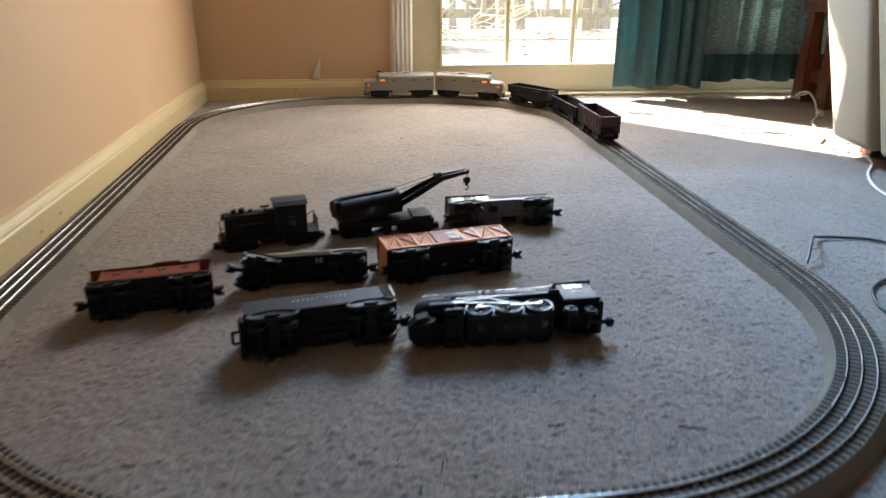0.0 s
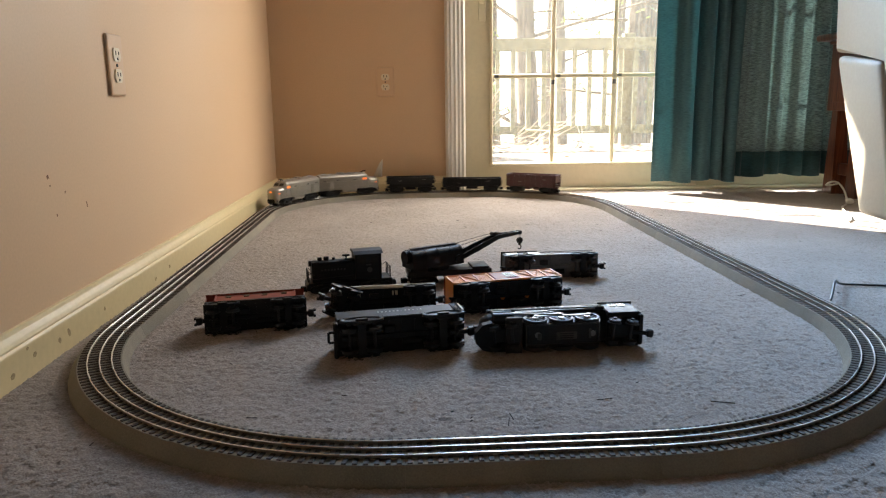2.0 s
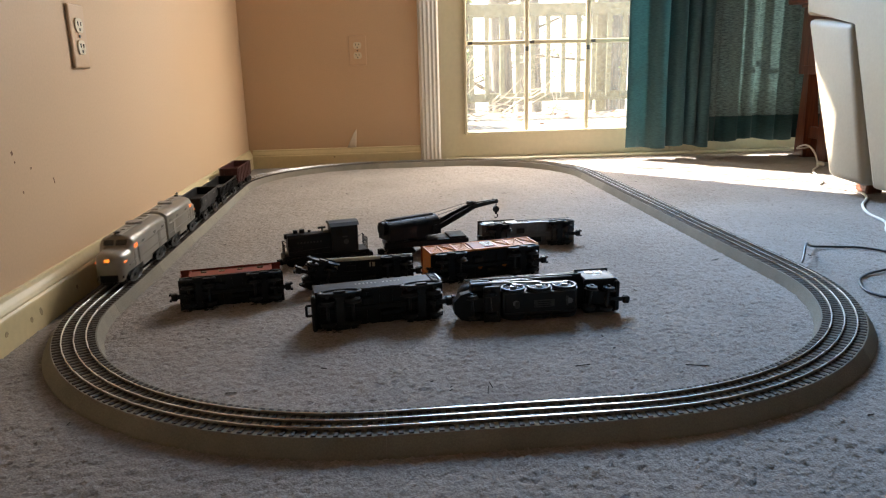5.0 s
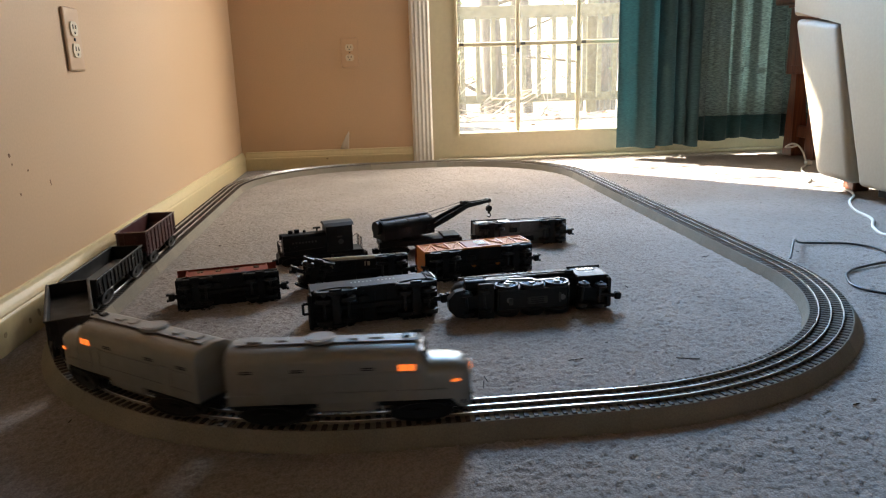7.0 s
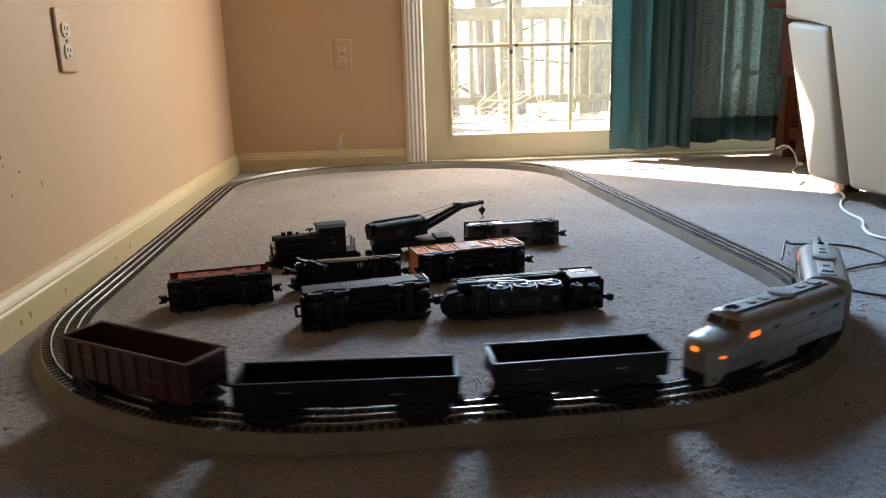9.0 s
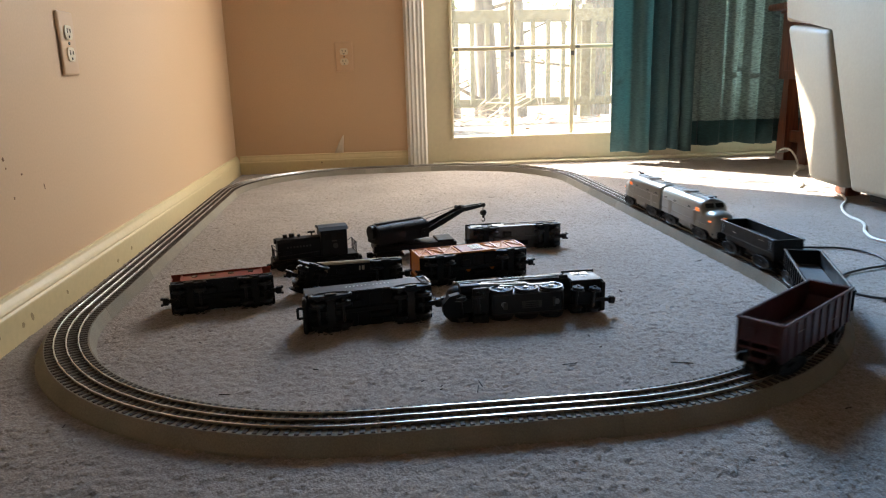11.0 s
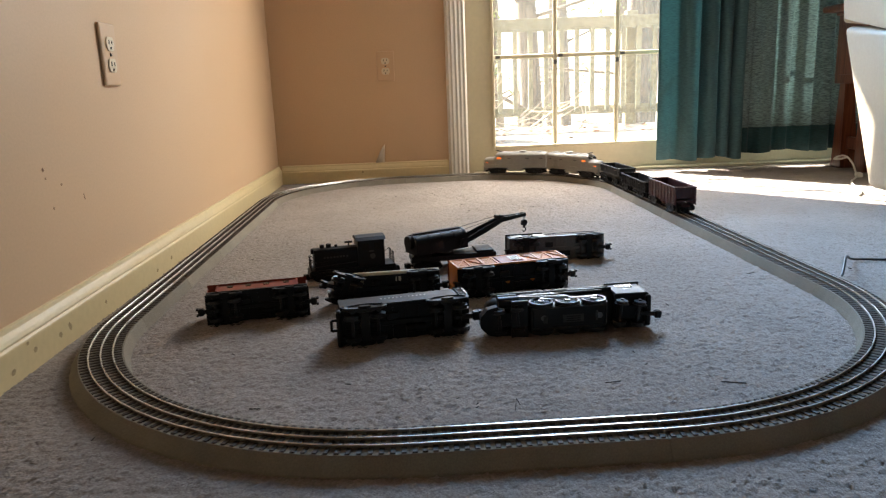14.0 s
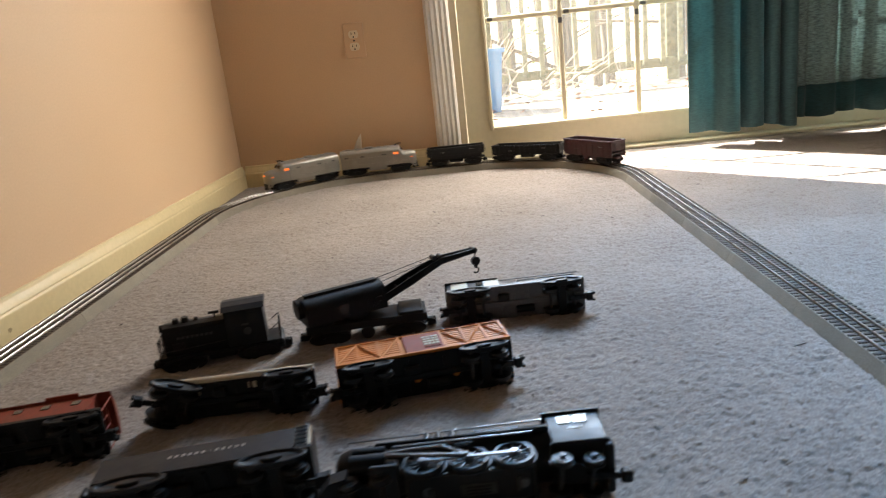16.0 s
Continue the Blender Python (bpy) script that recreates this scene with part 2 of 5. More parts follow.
BARK = wood_material("tree_bark", (0.08, 0.06, 0.04), (0.20, 0.155, 0.105), 0.9, (12, 12, 2), 3)
TWIG = material("dry_twig", (0.40, 0.33, 0.24), 0.9, grain=60, vary=0.3)
LEAF_DRY = material("dry_leaf", (0.30, 0.14, 0.06), 0.8, grain=60, vary=0.3, per_object=0.3)
LEAVES = material("spring_leaves", (0.22, 0.26, 0.09), 0.7, grain=5, vary=0.4)
GROUND = material("leaf_litter_ground", (0.30, 0.24, 0.17), 0.95, grain=8, vary=0.35, bump=0.6, blotch=0.8, depth=0.03)
BLUE = material("blue_plastic_bin", (0.06, 0.16, 0.36), 0.45, grain=90, vary=0.1)
WHITE_CORD = material("white_cord_vinyl", (0.70, 0.68, 0.62), 0.45, grain=90, vary=0.05, bump=0.0)
BLACK_CORD = material("black_wire_vinyl", (0.012, 0.012, 0.014), 0.4, grain=90, vary=0.1, bump=0.0)
PAPER = material("cream_torn_paint_flap", (0.66, 0.55, 0.42), 0.7, grain=90, vary=0.08)
SCUFF = material("dark_scuff", (0.20, 0.10, 0.05), 0.8, grain=200, vary=0.3)
CHIP = material("brown_smudge", (0.36, 0.27, 0.15), 0.8, grain=200, vary=0.3)
LINT = material("dark_lint", (0.03, 0.022, 0.018), 0.9, grain=200, vary=0.3)
GLASS = glass_material()
AMBER = glow("amber_lit_window", (1.0, 0.20, 0.03), 0.13)
HEADLIGHT = glow("lit_headlight", (1.0, 0.24, 0.03), 0.18)
WINDOW_DARK = material("dark_cab_window", (0.02, 0.018, 0.015), 0.2, bump=0.0)


# ---- mesh helpers ----
def box(bm, size, at, turn=None, bevel=0.0, seg=1):
    m = Matrix.Translation(at) @ (turn.to_4x4() if turn else Matrix()) @ Matrix.Diagonal((*size, 1))
    made = bmesh.ops.create_cube(bm, size=1.0, matrix=m)
    if bevel:
        edges = {e for v in made["verts"] for e in v.link_edges}
        bmesh.ops.bevel(bm, geom=list(edges), offset=bevel, segments=seg, affect="EDGES", profile=0.5)


AXES = {"x": Matrix.Rotation(radians(90), 4, "Y"), "y": Matrix.Rotation(radians(90), 4, "X"), "z": Matrix()}


def cyl(bm, r, h, at, axis="z", seg=16, r2=None):
    bmesh.ops.create_cone(bm, cap_ends=True, segments=seg, radius1=r, radius2=r if r2 is None else r2, depth=h, matrix=Matrix.Translation(at) @ AXES[axis])


def rod(bm, a, b, r, seg=8, r2=None):
    a, b = Vector(a), Vector(b)
    m = Matrix.Translation((a + b) / 2) @ (b - a).to_track_quat("Z", "Y").to_matrix().to_4x4()
    bmesh.ops.create_cone(bm, cap_ends=True, segments=seg, radius1=r, radius2=r if r2 is None else r2, depth=(b - a).length, matrix=m)


def loft(bm, rings, closed=True, caps=True):
    """Skins a row of equal-sized rings of points."""
    vs = [[bm.verts.new(p) for p in ring] for ring in rings]
    n = len(vs[0])
    for a, b in zip(vs, vs[1:]):
        for i in range(n if closed else n - 1):
            j = (i + 1) % n
            bm.faces.new((a[i], a[j], b[j], b[i]))
    if caps and closed:
        bm.faces.new(vs[0][::-1])
        bm.faces.new(vs[-1])


def part(name, bm, mat, parent=None, label="", smooth=False):
    bmesh.ops.recalc_face_normals(bm, faces=bm.faces)
    me = bpy.data.meshes.new(name)
    bm.to_mesh(me)
    bm.free()
    if smooth:
        for p in me.polygons:
            p.use_smooth = True
        me.set_sharp_from_angle(angle=radians(smooth if smooth > 1 else 40))
    me.materials.append(mat)
    ob = new(name, me)
    ob.parent = parent
    if label:
        tagged(ob, label)
    return ob


def empty(name, label, category, group="", kind=""):
    return tagged(new(name), label, category, group, kind)


def boxes(name, mat, parent, items, label="", bevel=0.0):
    bm = bmesh.new()
    for size, at in items:
        box(bm, size, at, bevel=bevel)
    return part(name, bm, mat, parent, label)


def structure(name, mat, items, label, category, bevel=0.0):
    return tagged(boxes(name, mat, None, items, bevel=bevel), label, category, kind="structure")


# ---- room ----
WX, WY = -0.551, 2.236          # faces of the side wall (at y = 0) and of the door wall
WEST_TURN = math.atan(0.0165)   # the side wall stands a little out of square
EAST, SOUTH, TOP = 2.9, -1.75, 2.44
DOOR_L, DOOR_R, DOOR_T = 0.190, 2.10, 2.06



def west(y):
    """x of the side wall's face at y."""
    return WX - y * math.tan(WEST_TURN)


def pile_carpet():
    """A sheet of tufted pile, fine where the camera looks and coarse beyond, over a slab."""
    step = 0.0031
    xs = np.concatenate([[-0.66], np.arange(-0.595, 1.32, step), np.linspace(1.34, EAST + 0.05, 40)])
    ys = np.concatenate([np.linspace(SOUTH - 0.05, -0.42, 60), np.arange(-0.41, WY, step), [WY + 0.02]])
    rng = np.random.default_rng(7)
    nx, ny = len(xs), len(ys)

    def soft(a, k):
        for _ in range(k):
            a = (a + np.roll(a, 1, 0) + np.roll(a, -1, 0)) / 3
            a = (a + np.roll(a, 1, 1) + np.roll(a, -1, 1)) / 3
        return a / a.std()

    z = 0.0009 * rng.standard_normal((ny, nx)) + 0.0003 * soft(rng.standard_normal((ny, nx)), 1) + 0.0002 * soft(rng.standard_normal((ny, nx)), 7) + 0.0004
    gx, gy = np.meshgrid(xs, ys)
    gx = gx + rng.uniform(-0.0011, 0.0011, gx.shape)
    gy = gy + rng.uniform(-0.0011, 0.0011, gy.shape)
    co = np.stack([gx, gy, np.clip(z, -0.004, 0.006)], -1).reshape(-1, 3).astype(np.float32)
    i = (np.arange(ny - 1)[:, None] * nx + np.arange(nx - 1)[None, :]).reshape(-1)
    quads = np.stack([i, i + 1, i + 1 + nx, i + nx], -1).astype(np.int32)
    me = bpy.data.meshes.new("floor")
    me.vertices.add(len(co))
    me.vertices.foreach_set("co", co.ravel())
    me.loops.add(quads.size)
    me.loops.foreach_set("vertex_index", quads.ravel())
    me.polygons.add(len(quads))
    me.polygons.foreach_set("loop_start", np.arange(0, quads.size, 4, dtype=np.int32))
    me.update(calc_edges=True)
    me.materials.append(CARPET)
    tagged(new("floor", me), "grey-beige cut pile carpet with lint and flattened spots", "carpet floor", kind="structure")


pile_carpet()
structure("subfloor", CARPET, [((EAST - WX + 0.4, WY - SOUTH + 0.45, 0.1), ((EAST + WX) / 2, (WY + SOUTH) / 2 + 0.075, -0.060))], "plain slab under the carpet", "floor slab")
wall = structure("wall_west", PAINT_W, [((0.20, WY - SOUTH + 0.5, TOP), (-0.10, (WY + SOUTH) / 2, TOP / 2))], "peach painted plaster wall with small scuffs", "wall")
wall.matrix_basis = Matrix.Translation((WX, 0, 0)) @ Matrix.Rotation(WEST_TURN, 4, "Z")
structure("wall_north", PAINT_W, [((DOOR_L + 0.64, 0.16, TOP), ((DOOR_L - 0.64) / 2, WY + 0.08, TOP / 2)), ((EAST - DOOR_R, 0.16, TOP), ((EAST + DOOR_R) / 2, WY + 0.08, TOP / 2)),
          ((DOOR_R - DOOR_L, 0.16, TOP - DOOR_T), ((DOOR_R + DOOR_L) / 2, WY + 0.08, (TOP + DOOR_T) / 2))], "peach painted plaster wall round a glazed door", "wall")
structure("wall_east", PAINT_PALE, [((0.14, WY - SOUTH + 0.3, TOP), (EAST + 0.07, (WY + SOUTH) / 2, TOP / 2))], "plain pale peach painted wall", "wall")
structure("wall_south", PAINT_PALE, [((EAST - WX + 0.1, 0.14, TOP), ((EAST + WX) / 2 - 0.04, SOUTH - 0.07, TOP / 2))], "plain pale peach painted wall", "wall")
structure("ceiling", CEILING, [((EAST - WX + 0.45, WY - SOUTH + 0.4, 0.1), ((EAST + WX) / 2, (WY + SOUTH) / 2 + 0.05, TOP + 0.05))], "plain white painted ceiling", "ceiling")


def skirting(name, a, b, out, label):
    """Moulded skirting from a to b; out points into the room."""
    prof = [(0, 0.0), (0.015, 0.0), (0.015, 0.046), (0.0146, 0.0485), (0.0135, 0.0505), (0.0120, 0.0520), (0.0122, 0.0545), (0.010, 0.060), (0.006, 0.068), (0.0045, 0.074), (0, 0.075)]
    bm = bmesh.new()
    a, b, out = Vector(a), Vector(b), Vector(out)
    loft(bm, [[p + out * u + Vector((0, 0, v)) for u, v in prof] for p in (a, b)])
    tagged(part(name, bm, TRIM), label, "baseboard", kind="structure")


skirting("baseboard_west", (west(SOUTH), SOUTH, 0), (west(WY), WY, 0), (math.cos(WEST_TURN), math.sin(WEST_TURN), 0), "cream painted moulded baseboard with dark scuffs")
skirting("baseboard_north", (west(WY) + 0.0152, WY, 0), (0.106, WY, 0), (0, -1, 0), "cream painted moulded baseboard")


def door_casing():
    prof = [(0, 0), (0, 0.012), (0.010, 0.020), (0.018, 0.017), (0.024, 0.021), (0.034, 0.017), (0.042, 0.019), (0.050, 0.013), (0.058, 0.015), (0.066, 0.010), (0.074, 0.012), (0.080, 0.006), (0.082, 0)]
    thing = empty("trim_door", "ivory painted fluted door casing", "door casing", kind="structure")
    bm = bmesh.new()
    loft(bm, [[Vector((0.108 + u, WY - v, z)) for u, v in prof] for z in (0.0, DOOR_T + 0.08)])
    part("casing_upright", bm, CASING, thing)
    bm = bmesh.new()
    loft(bm, [[Vector((DOOR_R + 0.082 - u, WY - v, z)) for u, v in prof] for z in (0.0, DOOR_T + 0.08)])
    part("casing_upright", bm, CASING, thing)
    bm = bmesh.new()
    loft(bm, [[Vector((x, WY - v, DOOR_T + 0.082 - u)) for u, v in prof] for x in (DOOR_L, DOOR_R)])
    part("casing_head", bm, CASING, thing)


door_casing()


def glazed_door():
    """Two glazed leaves, the second behind the curtain."""
    thing = empty("door_1", "cream painted glazed patio door with white grilles", "patio door", kind="structure")
    y0 = WY + 0.082
    boxes("door_frame", DOOR_PAINT, thing, [((0.022, 0.14, DOOR_T), (DOOR_L + 0.011, WY + 0.075, DOOR_T / 2)), ((0.022, 0.14, DOOR_T), (DOOR_R - 0.011, WY + 0.075, DOOR_T / 2)),
                                            ((DOOR_R - DOOR_L - 0.044, 0.14, 0.025), ((DOOR_L + DOOR_R) / 2, WY + 0.075, DOOR_T - 0.0125))])
    boxes("threshold", DOOR_PAINT, thing, [((DOOR_R - DOOR_L - 0.046, 0.15, 0.012), ((DOOR_L + DOOR_R) / 2, WY + 0.090, 0.006))], bevel=0.003)
    for x0, x1, g0, g1 in ((0.214, 1.170, 0.306, 1.066), (1.173, 2.076, 1.275, 1.98)):
        zb, zt, gb, gt = 0.014, 2.03, 0.118, 1.90
        leaf = boxes("door_leaf", DOOR_PAINT, thing, [((g0 - x0, 0.044, zt - zb), ((g0 + x0) / 2, y0, (zb + zt) / 2)), ((x1 - g1, 0.044, zt - zb), ((g1 + x1) / 2, y0, (zb + zt) / 2)),
                     ((g1 - g0, 0.044, gb - zb), ((g0 + g1) / 2, y0, (gb + zb) / 2)), ((g1 - g0, 0.044, zt - gt), ((g0 + g1) / 2, y0, (gt + zt) / 2))])
        w = 0.012
        boxes("glazing_bead", DOOR_PAINT, leaf, [((w, 0.012, gt - gb + 2 * w), (g0 - w / 2, y0 - 0.027, (gb + gt) / 2)), ((w, 0.012, gt - gb + 2 * w), (g1 + w / 2, y0 - 0.027, (gb + gt) / 2)),
              ((g1 - g0, 0.012, w), ((g0 + g1) / 2, y0 - 0.027, gb - w / 2)), ((g1 - g0, 0.012, w), ((g0 + g1) / 2, y0 - 0.027, gt + w / 2))], bevel=0.003)
        pane = boxes("pane", GLASS, leaf, [((g1 - g0, 0.004, gt - gb), ((g0 + g1) / 2, y0 + 0.004, (gb + gt) / 2))])
        pane.visible_shadow = False
        for k in (1, 2):
            x = g0 + (g1 - g0) * k / 3 - 0.004
            boxes("grille_upright", DOOR_PAINT, leaf, [((0.018, 0.011, gt - gb), (x, y0 - 0.012, (gb + gt) / 2))], bevel=0.004)
        for k in range(1, 5):
            z = gb + 0.356 * k
            boxes("grille_rail", DOOR_PAINT, leaf, [((g1 - g0, 0.009, 0.018), ((g0 + g1) / 2, y0 - 0.009, z))], bevel=0.004)
        for k in (0, 1, 2):
            x = g0 + (g1 - g0) * k / 3 - 0.004
            z = gb + 0.356
            boxes("grille_clip", GREY, leaf, [((0.018, 0.013, 0.012), (x + (0.022 if k else 0.02), y0 - 0.010, z))], "grey grille clip")
            if k:
                boxes("grille_clip", GREY, leaf, [((0.014, 0.013, 0.018), (x, y0 - 0.013, z - 0.026))], "grey grille clip")
    bm = bmesh.new()
    box(bm, (0.030, 0.006, 0.10), (0.262, y0 - 0.024, 0.74), bevel=0.002)
    cyl(bm, 0.008, 0.012, (0.262, y0 - 0.030, 0.765), "y", 12)
    part("latch_plate", bm, DOOR_PAINT, thing, "small cream door latch plate")


glazed_door()
# Eave out of view, added to cut off sun from the armchair's upper part.
structure("sun_blocking_eave", DOOR_PAINT, [((4.6, 0.80, 0.05), (1.1, WY + 0.16 + 0.40, 2.38)), ((4.6, 0.03, 0.12), (1.1, WY + 0.16 + 0.785, 2.35))], "unseen cream painted eave, added to shade the upper glass of the patio door", "eave")


def outlet(at, turn, label):
    """A duplex wall outlet; its plate faces -y before the turn."""
    thing = empty("wall_outlet", label, "wall outlet")
    bm = bmesh.new()
    box(bm, (0.070, 0.006, 0.114), (0, -0.003, 0), bevel=0.0035, seg=2)
    part("cover_plate", bm, PLATE, thing)
    for z in (0.0195, -0.0195):
        bm = bmesh.new()
        pts = [(0.0165 * math.cos(a), max(-0.0125, min(0.0125, 0.0165 * math.sin(a)))) for a in np.linspace(0, 2 * math.pi, 25)[:-1]]
        loft(bm, [[Vector((x, -0.005, z + v)) for x, v in pts], [Vector((x, -0.0085, z + v)) for x, v in pts]])
        r = part("receptacle", bm, RECEPT, thing)
        boxes("slot", SLOT, r, [((0.0022, 0.001, 0.008), (-0.0062, -0.0088, z + 0.003)), ((0.0022, 0.001, 0.0065), (0.0062, -0.0088, z + 0.003)), ((0.0045, 0.001, 0.0045), (0, -0.0088, z - 0.0075))])
    bm = bmesh.new()
    cyl(bm, 0.003, 0.002, (0, -0.0065, 0), "y", 10)
    part("screw", bm, STEEL, thing)
    thing.matrix_basis = Matrix.Translation(at) @ Matrix.Rotation(radians(turn), 4, "Z")


outlet((west(0.705), 0.705, 0.451), 90 + math.degrees(WEST_TURN), "almond plastic duplex outlet on the sunlit side wall")
outlet((-0.131, WY, 0.454), 0, "almond plastic duplex outlet on the shaded door wall")


def curtain(name, x0, x1, folds, amp, z0, z1, y, mat, hem, label, seed, bunch=1.0, flat=1.0):
    """A pleated hanging cloth with thickness."""
    rng = random.Random(seed)
    thing = empty(name, label, "curtain")
    n = folds * 14
    ph = [rng.uniform(-0.8, 0.8) for _ in range(folds + 2)]
    am = [rng.uniform(0.55, 1.2) for _ in range(folds + 2)]

    def spot(i, z):
        u = (i / n) ** bunch * folds
        k = min(int(u), folds)
        f = u - k
        a, p = am[k] * (1 - f) + am[k + 1] * f, ph[k] * (1 - f) + ph[k + 1] * f
        drop = (z1 - z) / (z1 - z0)
        wob = math.tanh(flat * math.sin(2 * math.pi * u + p + 0.35 * math.sin(3.0 * z + p * 3))) / math.tanh(flat)
        return Vector((x0 + (x1 - x0) * i / n + 0.35 * amp * math.cos(2 * math.pi * u + p) * a, y + amp * a * (0.75 + 0.35 * drop) * wob, z + (0.006 * math.sin(u * 2.1 + seed) if z < z0 + 0.01 else 0)))

    def sheet(nm, lo, hi, m, rows):
        bm = bmesh.new()
        grid = [[bm.verts.new(spot(i, lo + (hi - lo) * r / rows)) for i in range(n + 1)] for r in range(rows + 1)]
        for a, b in zip(grid, grid[1:]):
            for i in range(n):
                bm.faces.new((a[i], a[i + 1], b[i + 1], b[i]))
        ob = part(nm, bm, m, thing, smooth=80)
        th = ob.modifiers.new("thickness", "SOLIDIFY")
        th.thickness, th.offset = 0.0016, 0
        return ob

    if hem:
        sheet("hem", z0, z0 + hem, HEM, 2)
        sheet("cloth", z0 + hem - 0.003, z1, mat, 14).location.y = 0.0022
    else:
        sheet("cloth", z0, z1, mat, 16)


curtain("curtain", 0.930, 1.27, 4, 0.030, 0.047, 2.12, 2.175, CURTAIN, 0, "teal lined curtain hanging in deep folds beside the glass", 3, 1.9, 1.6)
curtain("curtain", 1.245, 2.16, 12, 0.018, 0.062, 2.12, 2.195, CURTAIN_THIN, 0.098, "thin teal curtain, cloth paled for daylight through it, double hem darkened", 8, 1.0, 2.6)
rodthing = empty("curtain_rod", "dark metal curtain rod above the patio door", "curtain rod")
bm = bmesh.new()
cyl(bm, 0.011, 1.75, (1.42, 2.185, 2.135), "x", 12)
part("rod", bm, STEEL, rodthing)
for x in (0.62, 2.2):
    bm = bmesh.new()
    rod(bm, (x, 2.185, 2.135), (x, WY, 2.135), 0.007)
    part("bracket", bm, STEEL, rodthing)

# ---- track ----
S, L, R = 0.26, 1.235, 0.465
QUARTER = math.pi * R / 2
LOOP = 2 * S + 2 * L + 4 * QUARTER
RAIL_TOP = 0.024
TRACK = pose(-0.001, -0.0159, 0, 0, 0, 1.7)


def loop(s):
    """Place and heading (radians) on the centre line, s metres along it, anticlockwise from the start of the front straight."""
    s %= LOOP
    for n, x, y, h, bent in ((S, 0, 0, 0, 0), (QUARTER, S, 0, 0, 1), (L, S + R, R, 90, 0), (QUARTER, S + R, R + L, 90, 1), (S, S, 2 * R + L, 180, 0), (QUARTER, 0, 2 * R + L, 180, 1), (L, -R, R + L, 270, 0), (QUARTER, -R, R, 270, 1)):
        if s <= n:
            break
        s -= n
    h = radians(h)
    fwd, side = Vector((math.cos(h), math.sin(h), 0)), Vector((-math.sin(h), math.cos(h), 0))
    p = Vector((x, y, 0))
    if bent:
        a = s / R
        return TRACK @ (p + fwd * R * math.sin(a) + side * R * (1 - math.cos(a))), h + a + radians(1.7)
    return TRACK @ (p + fwd * s), h + radians(1.7)


BED = [(-0.0422, 0.0), (-0.0412, 0.003), (-0.0295, 0.0193), (0.0295, 0.0193), (0.0362, 0.003), (0.0370, 0.0)]
RAILS = [(-0.0013, 0.0), (-0.0005, 0.0010), (-0.0005, 0.0048), (-0.0008, 0.0054), (-0.0009, 0.0064), (-0.0005, 0.0070), (0.0005, 0.0070), (0.0009, 0.0064), (0.0008, 0.0054), (0.0005, 0.0048), (0.0005, 0.0010), (0.0013, 0.0)]
tie_mesh = None


def track_section(length, bend, label):
    """One snap-together section from its own origin along x; bend in degrees to the left."""
    global tie_mesh
    thing = empty("track_section", label, "toy train track", "oval of toy track")
    n = 10 if bend else 1

    def place(u):
        if not bend:
            return Vector((length * u, 0, 0)), 0.0
        a = radians(bend) * u
        return Vector((R * math.sin(a), R * (1 - math.cos(a)), 0)), a

    def sweep(prof, off, z, u0, u1, k=n):
        rings = []
        for i in range(k + 1):
            p, a = place(u0 + (u1 - u0) * i / k)
            side = Vector((-math.sin(a), math.cos(a), 0))
            rings.append([p + side * (y + off) + Vector((0, 0, z + v)) for y, v in prof])
        return rings

    gap = 0.0002 / length
    bm = bmesh.new()
    loft(bm, sweep(BED, 0, 0, gap, 1 - gap))
    part("roadbed", bm, ROADBED, thing)
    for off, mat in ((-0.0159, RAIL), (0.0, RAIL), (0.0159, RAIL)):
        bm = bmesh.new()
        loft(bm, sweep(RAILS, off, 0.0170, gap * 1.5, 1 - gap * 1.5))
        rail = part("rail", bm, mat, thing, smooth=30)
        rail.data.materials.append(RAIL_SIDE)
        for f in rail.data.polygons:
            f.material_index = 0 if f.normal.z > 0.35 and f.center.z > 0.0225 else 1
    count = round(length / 0.0106)
    if tie_mesh is None:
        bm = bmesh.new()
        box(bm, (0.0053, 0.0556, 0.0035), (0, 0, 0.0188), bevel=0.0005)
        me = bpy.data.meshes.new("tie")
        bm.to_mesh(me)
        bm.free()
        me.materials.append(TIE)
        tie_mesh = me
    for i in range(count):
        p, a = place((i + 0.5) / count)
        t = new("tie", tie_mesh)
        t.parent = thing
        t.matrix_basis = Matrix.Translation(p) @ Matrix.Rotation(a, 4, "Z")
    return thing


def at_loop(s):
    p, h = loop(s + 1e-5)
    return Matrix.Translation(p) @ Matrix.Rotation(h, 4, "Z")


def lay_track():
    st = track_section(S, 0, "straight toy track section with three rails and tan roadbed")
    st.matrix_basis = at_loop(0)
    copy_thing(st, at_loop(S + 2 * QUARTER + L))
    arc = None
    for k in range(8):
        s0 = (S, S + QUARTER + L, 2 * S + 2 * QUARTER + L, 2 * S + 3 * QUARTER + 2 * L)[k // 2] + (k % 2) * QUARTER / 2
        if arc is None:
            arc = track_section(QUARTER / 2, 45, "curved toy track section with three rails and tan roadbed")
            arc.matrix_basis = at_loop(s0)
        else:
            copy_thing(arc, at_loop(s0))
    side = None
    for k in range(10):
        s0 = (S + QUARTER, 2 * S + 3 * QUARTER + L)[k // 5] + (k % 5) * L / 5
        if side is None:
            side = track_section(L / 5, 0, "straight toy track section with three rails and tan roadbed")
            side.matrix_basis = at_loop(s0)
        else:
            copy_thing(side, at_loop(s0))


lay_track()


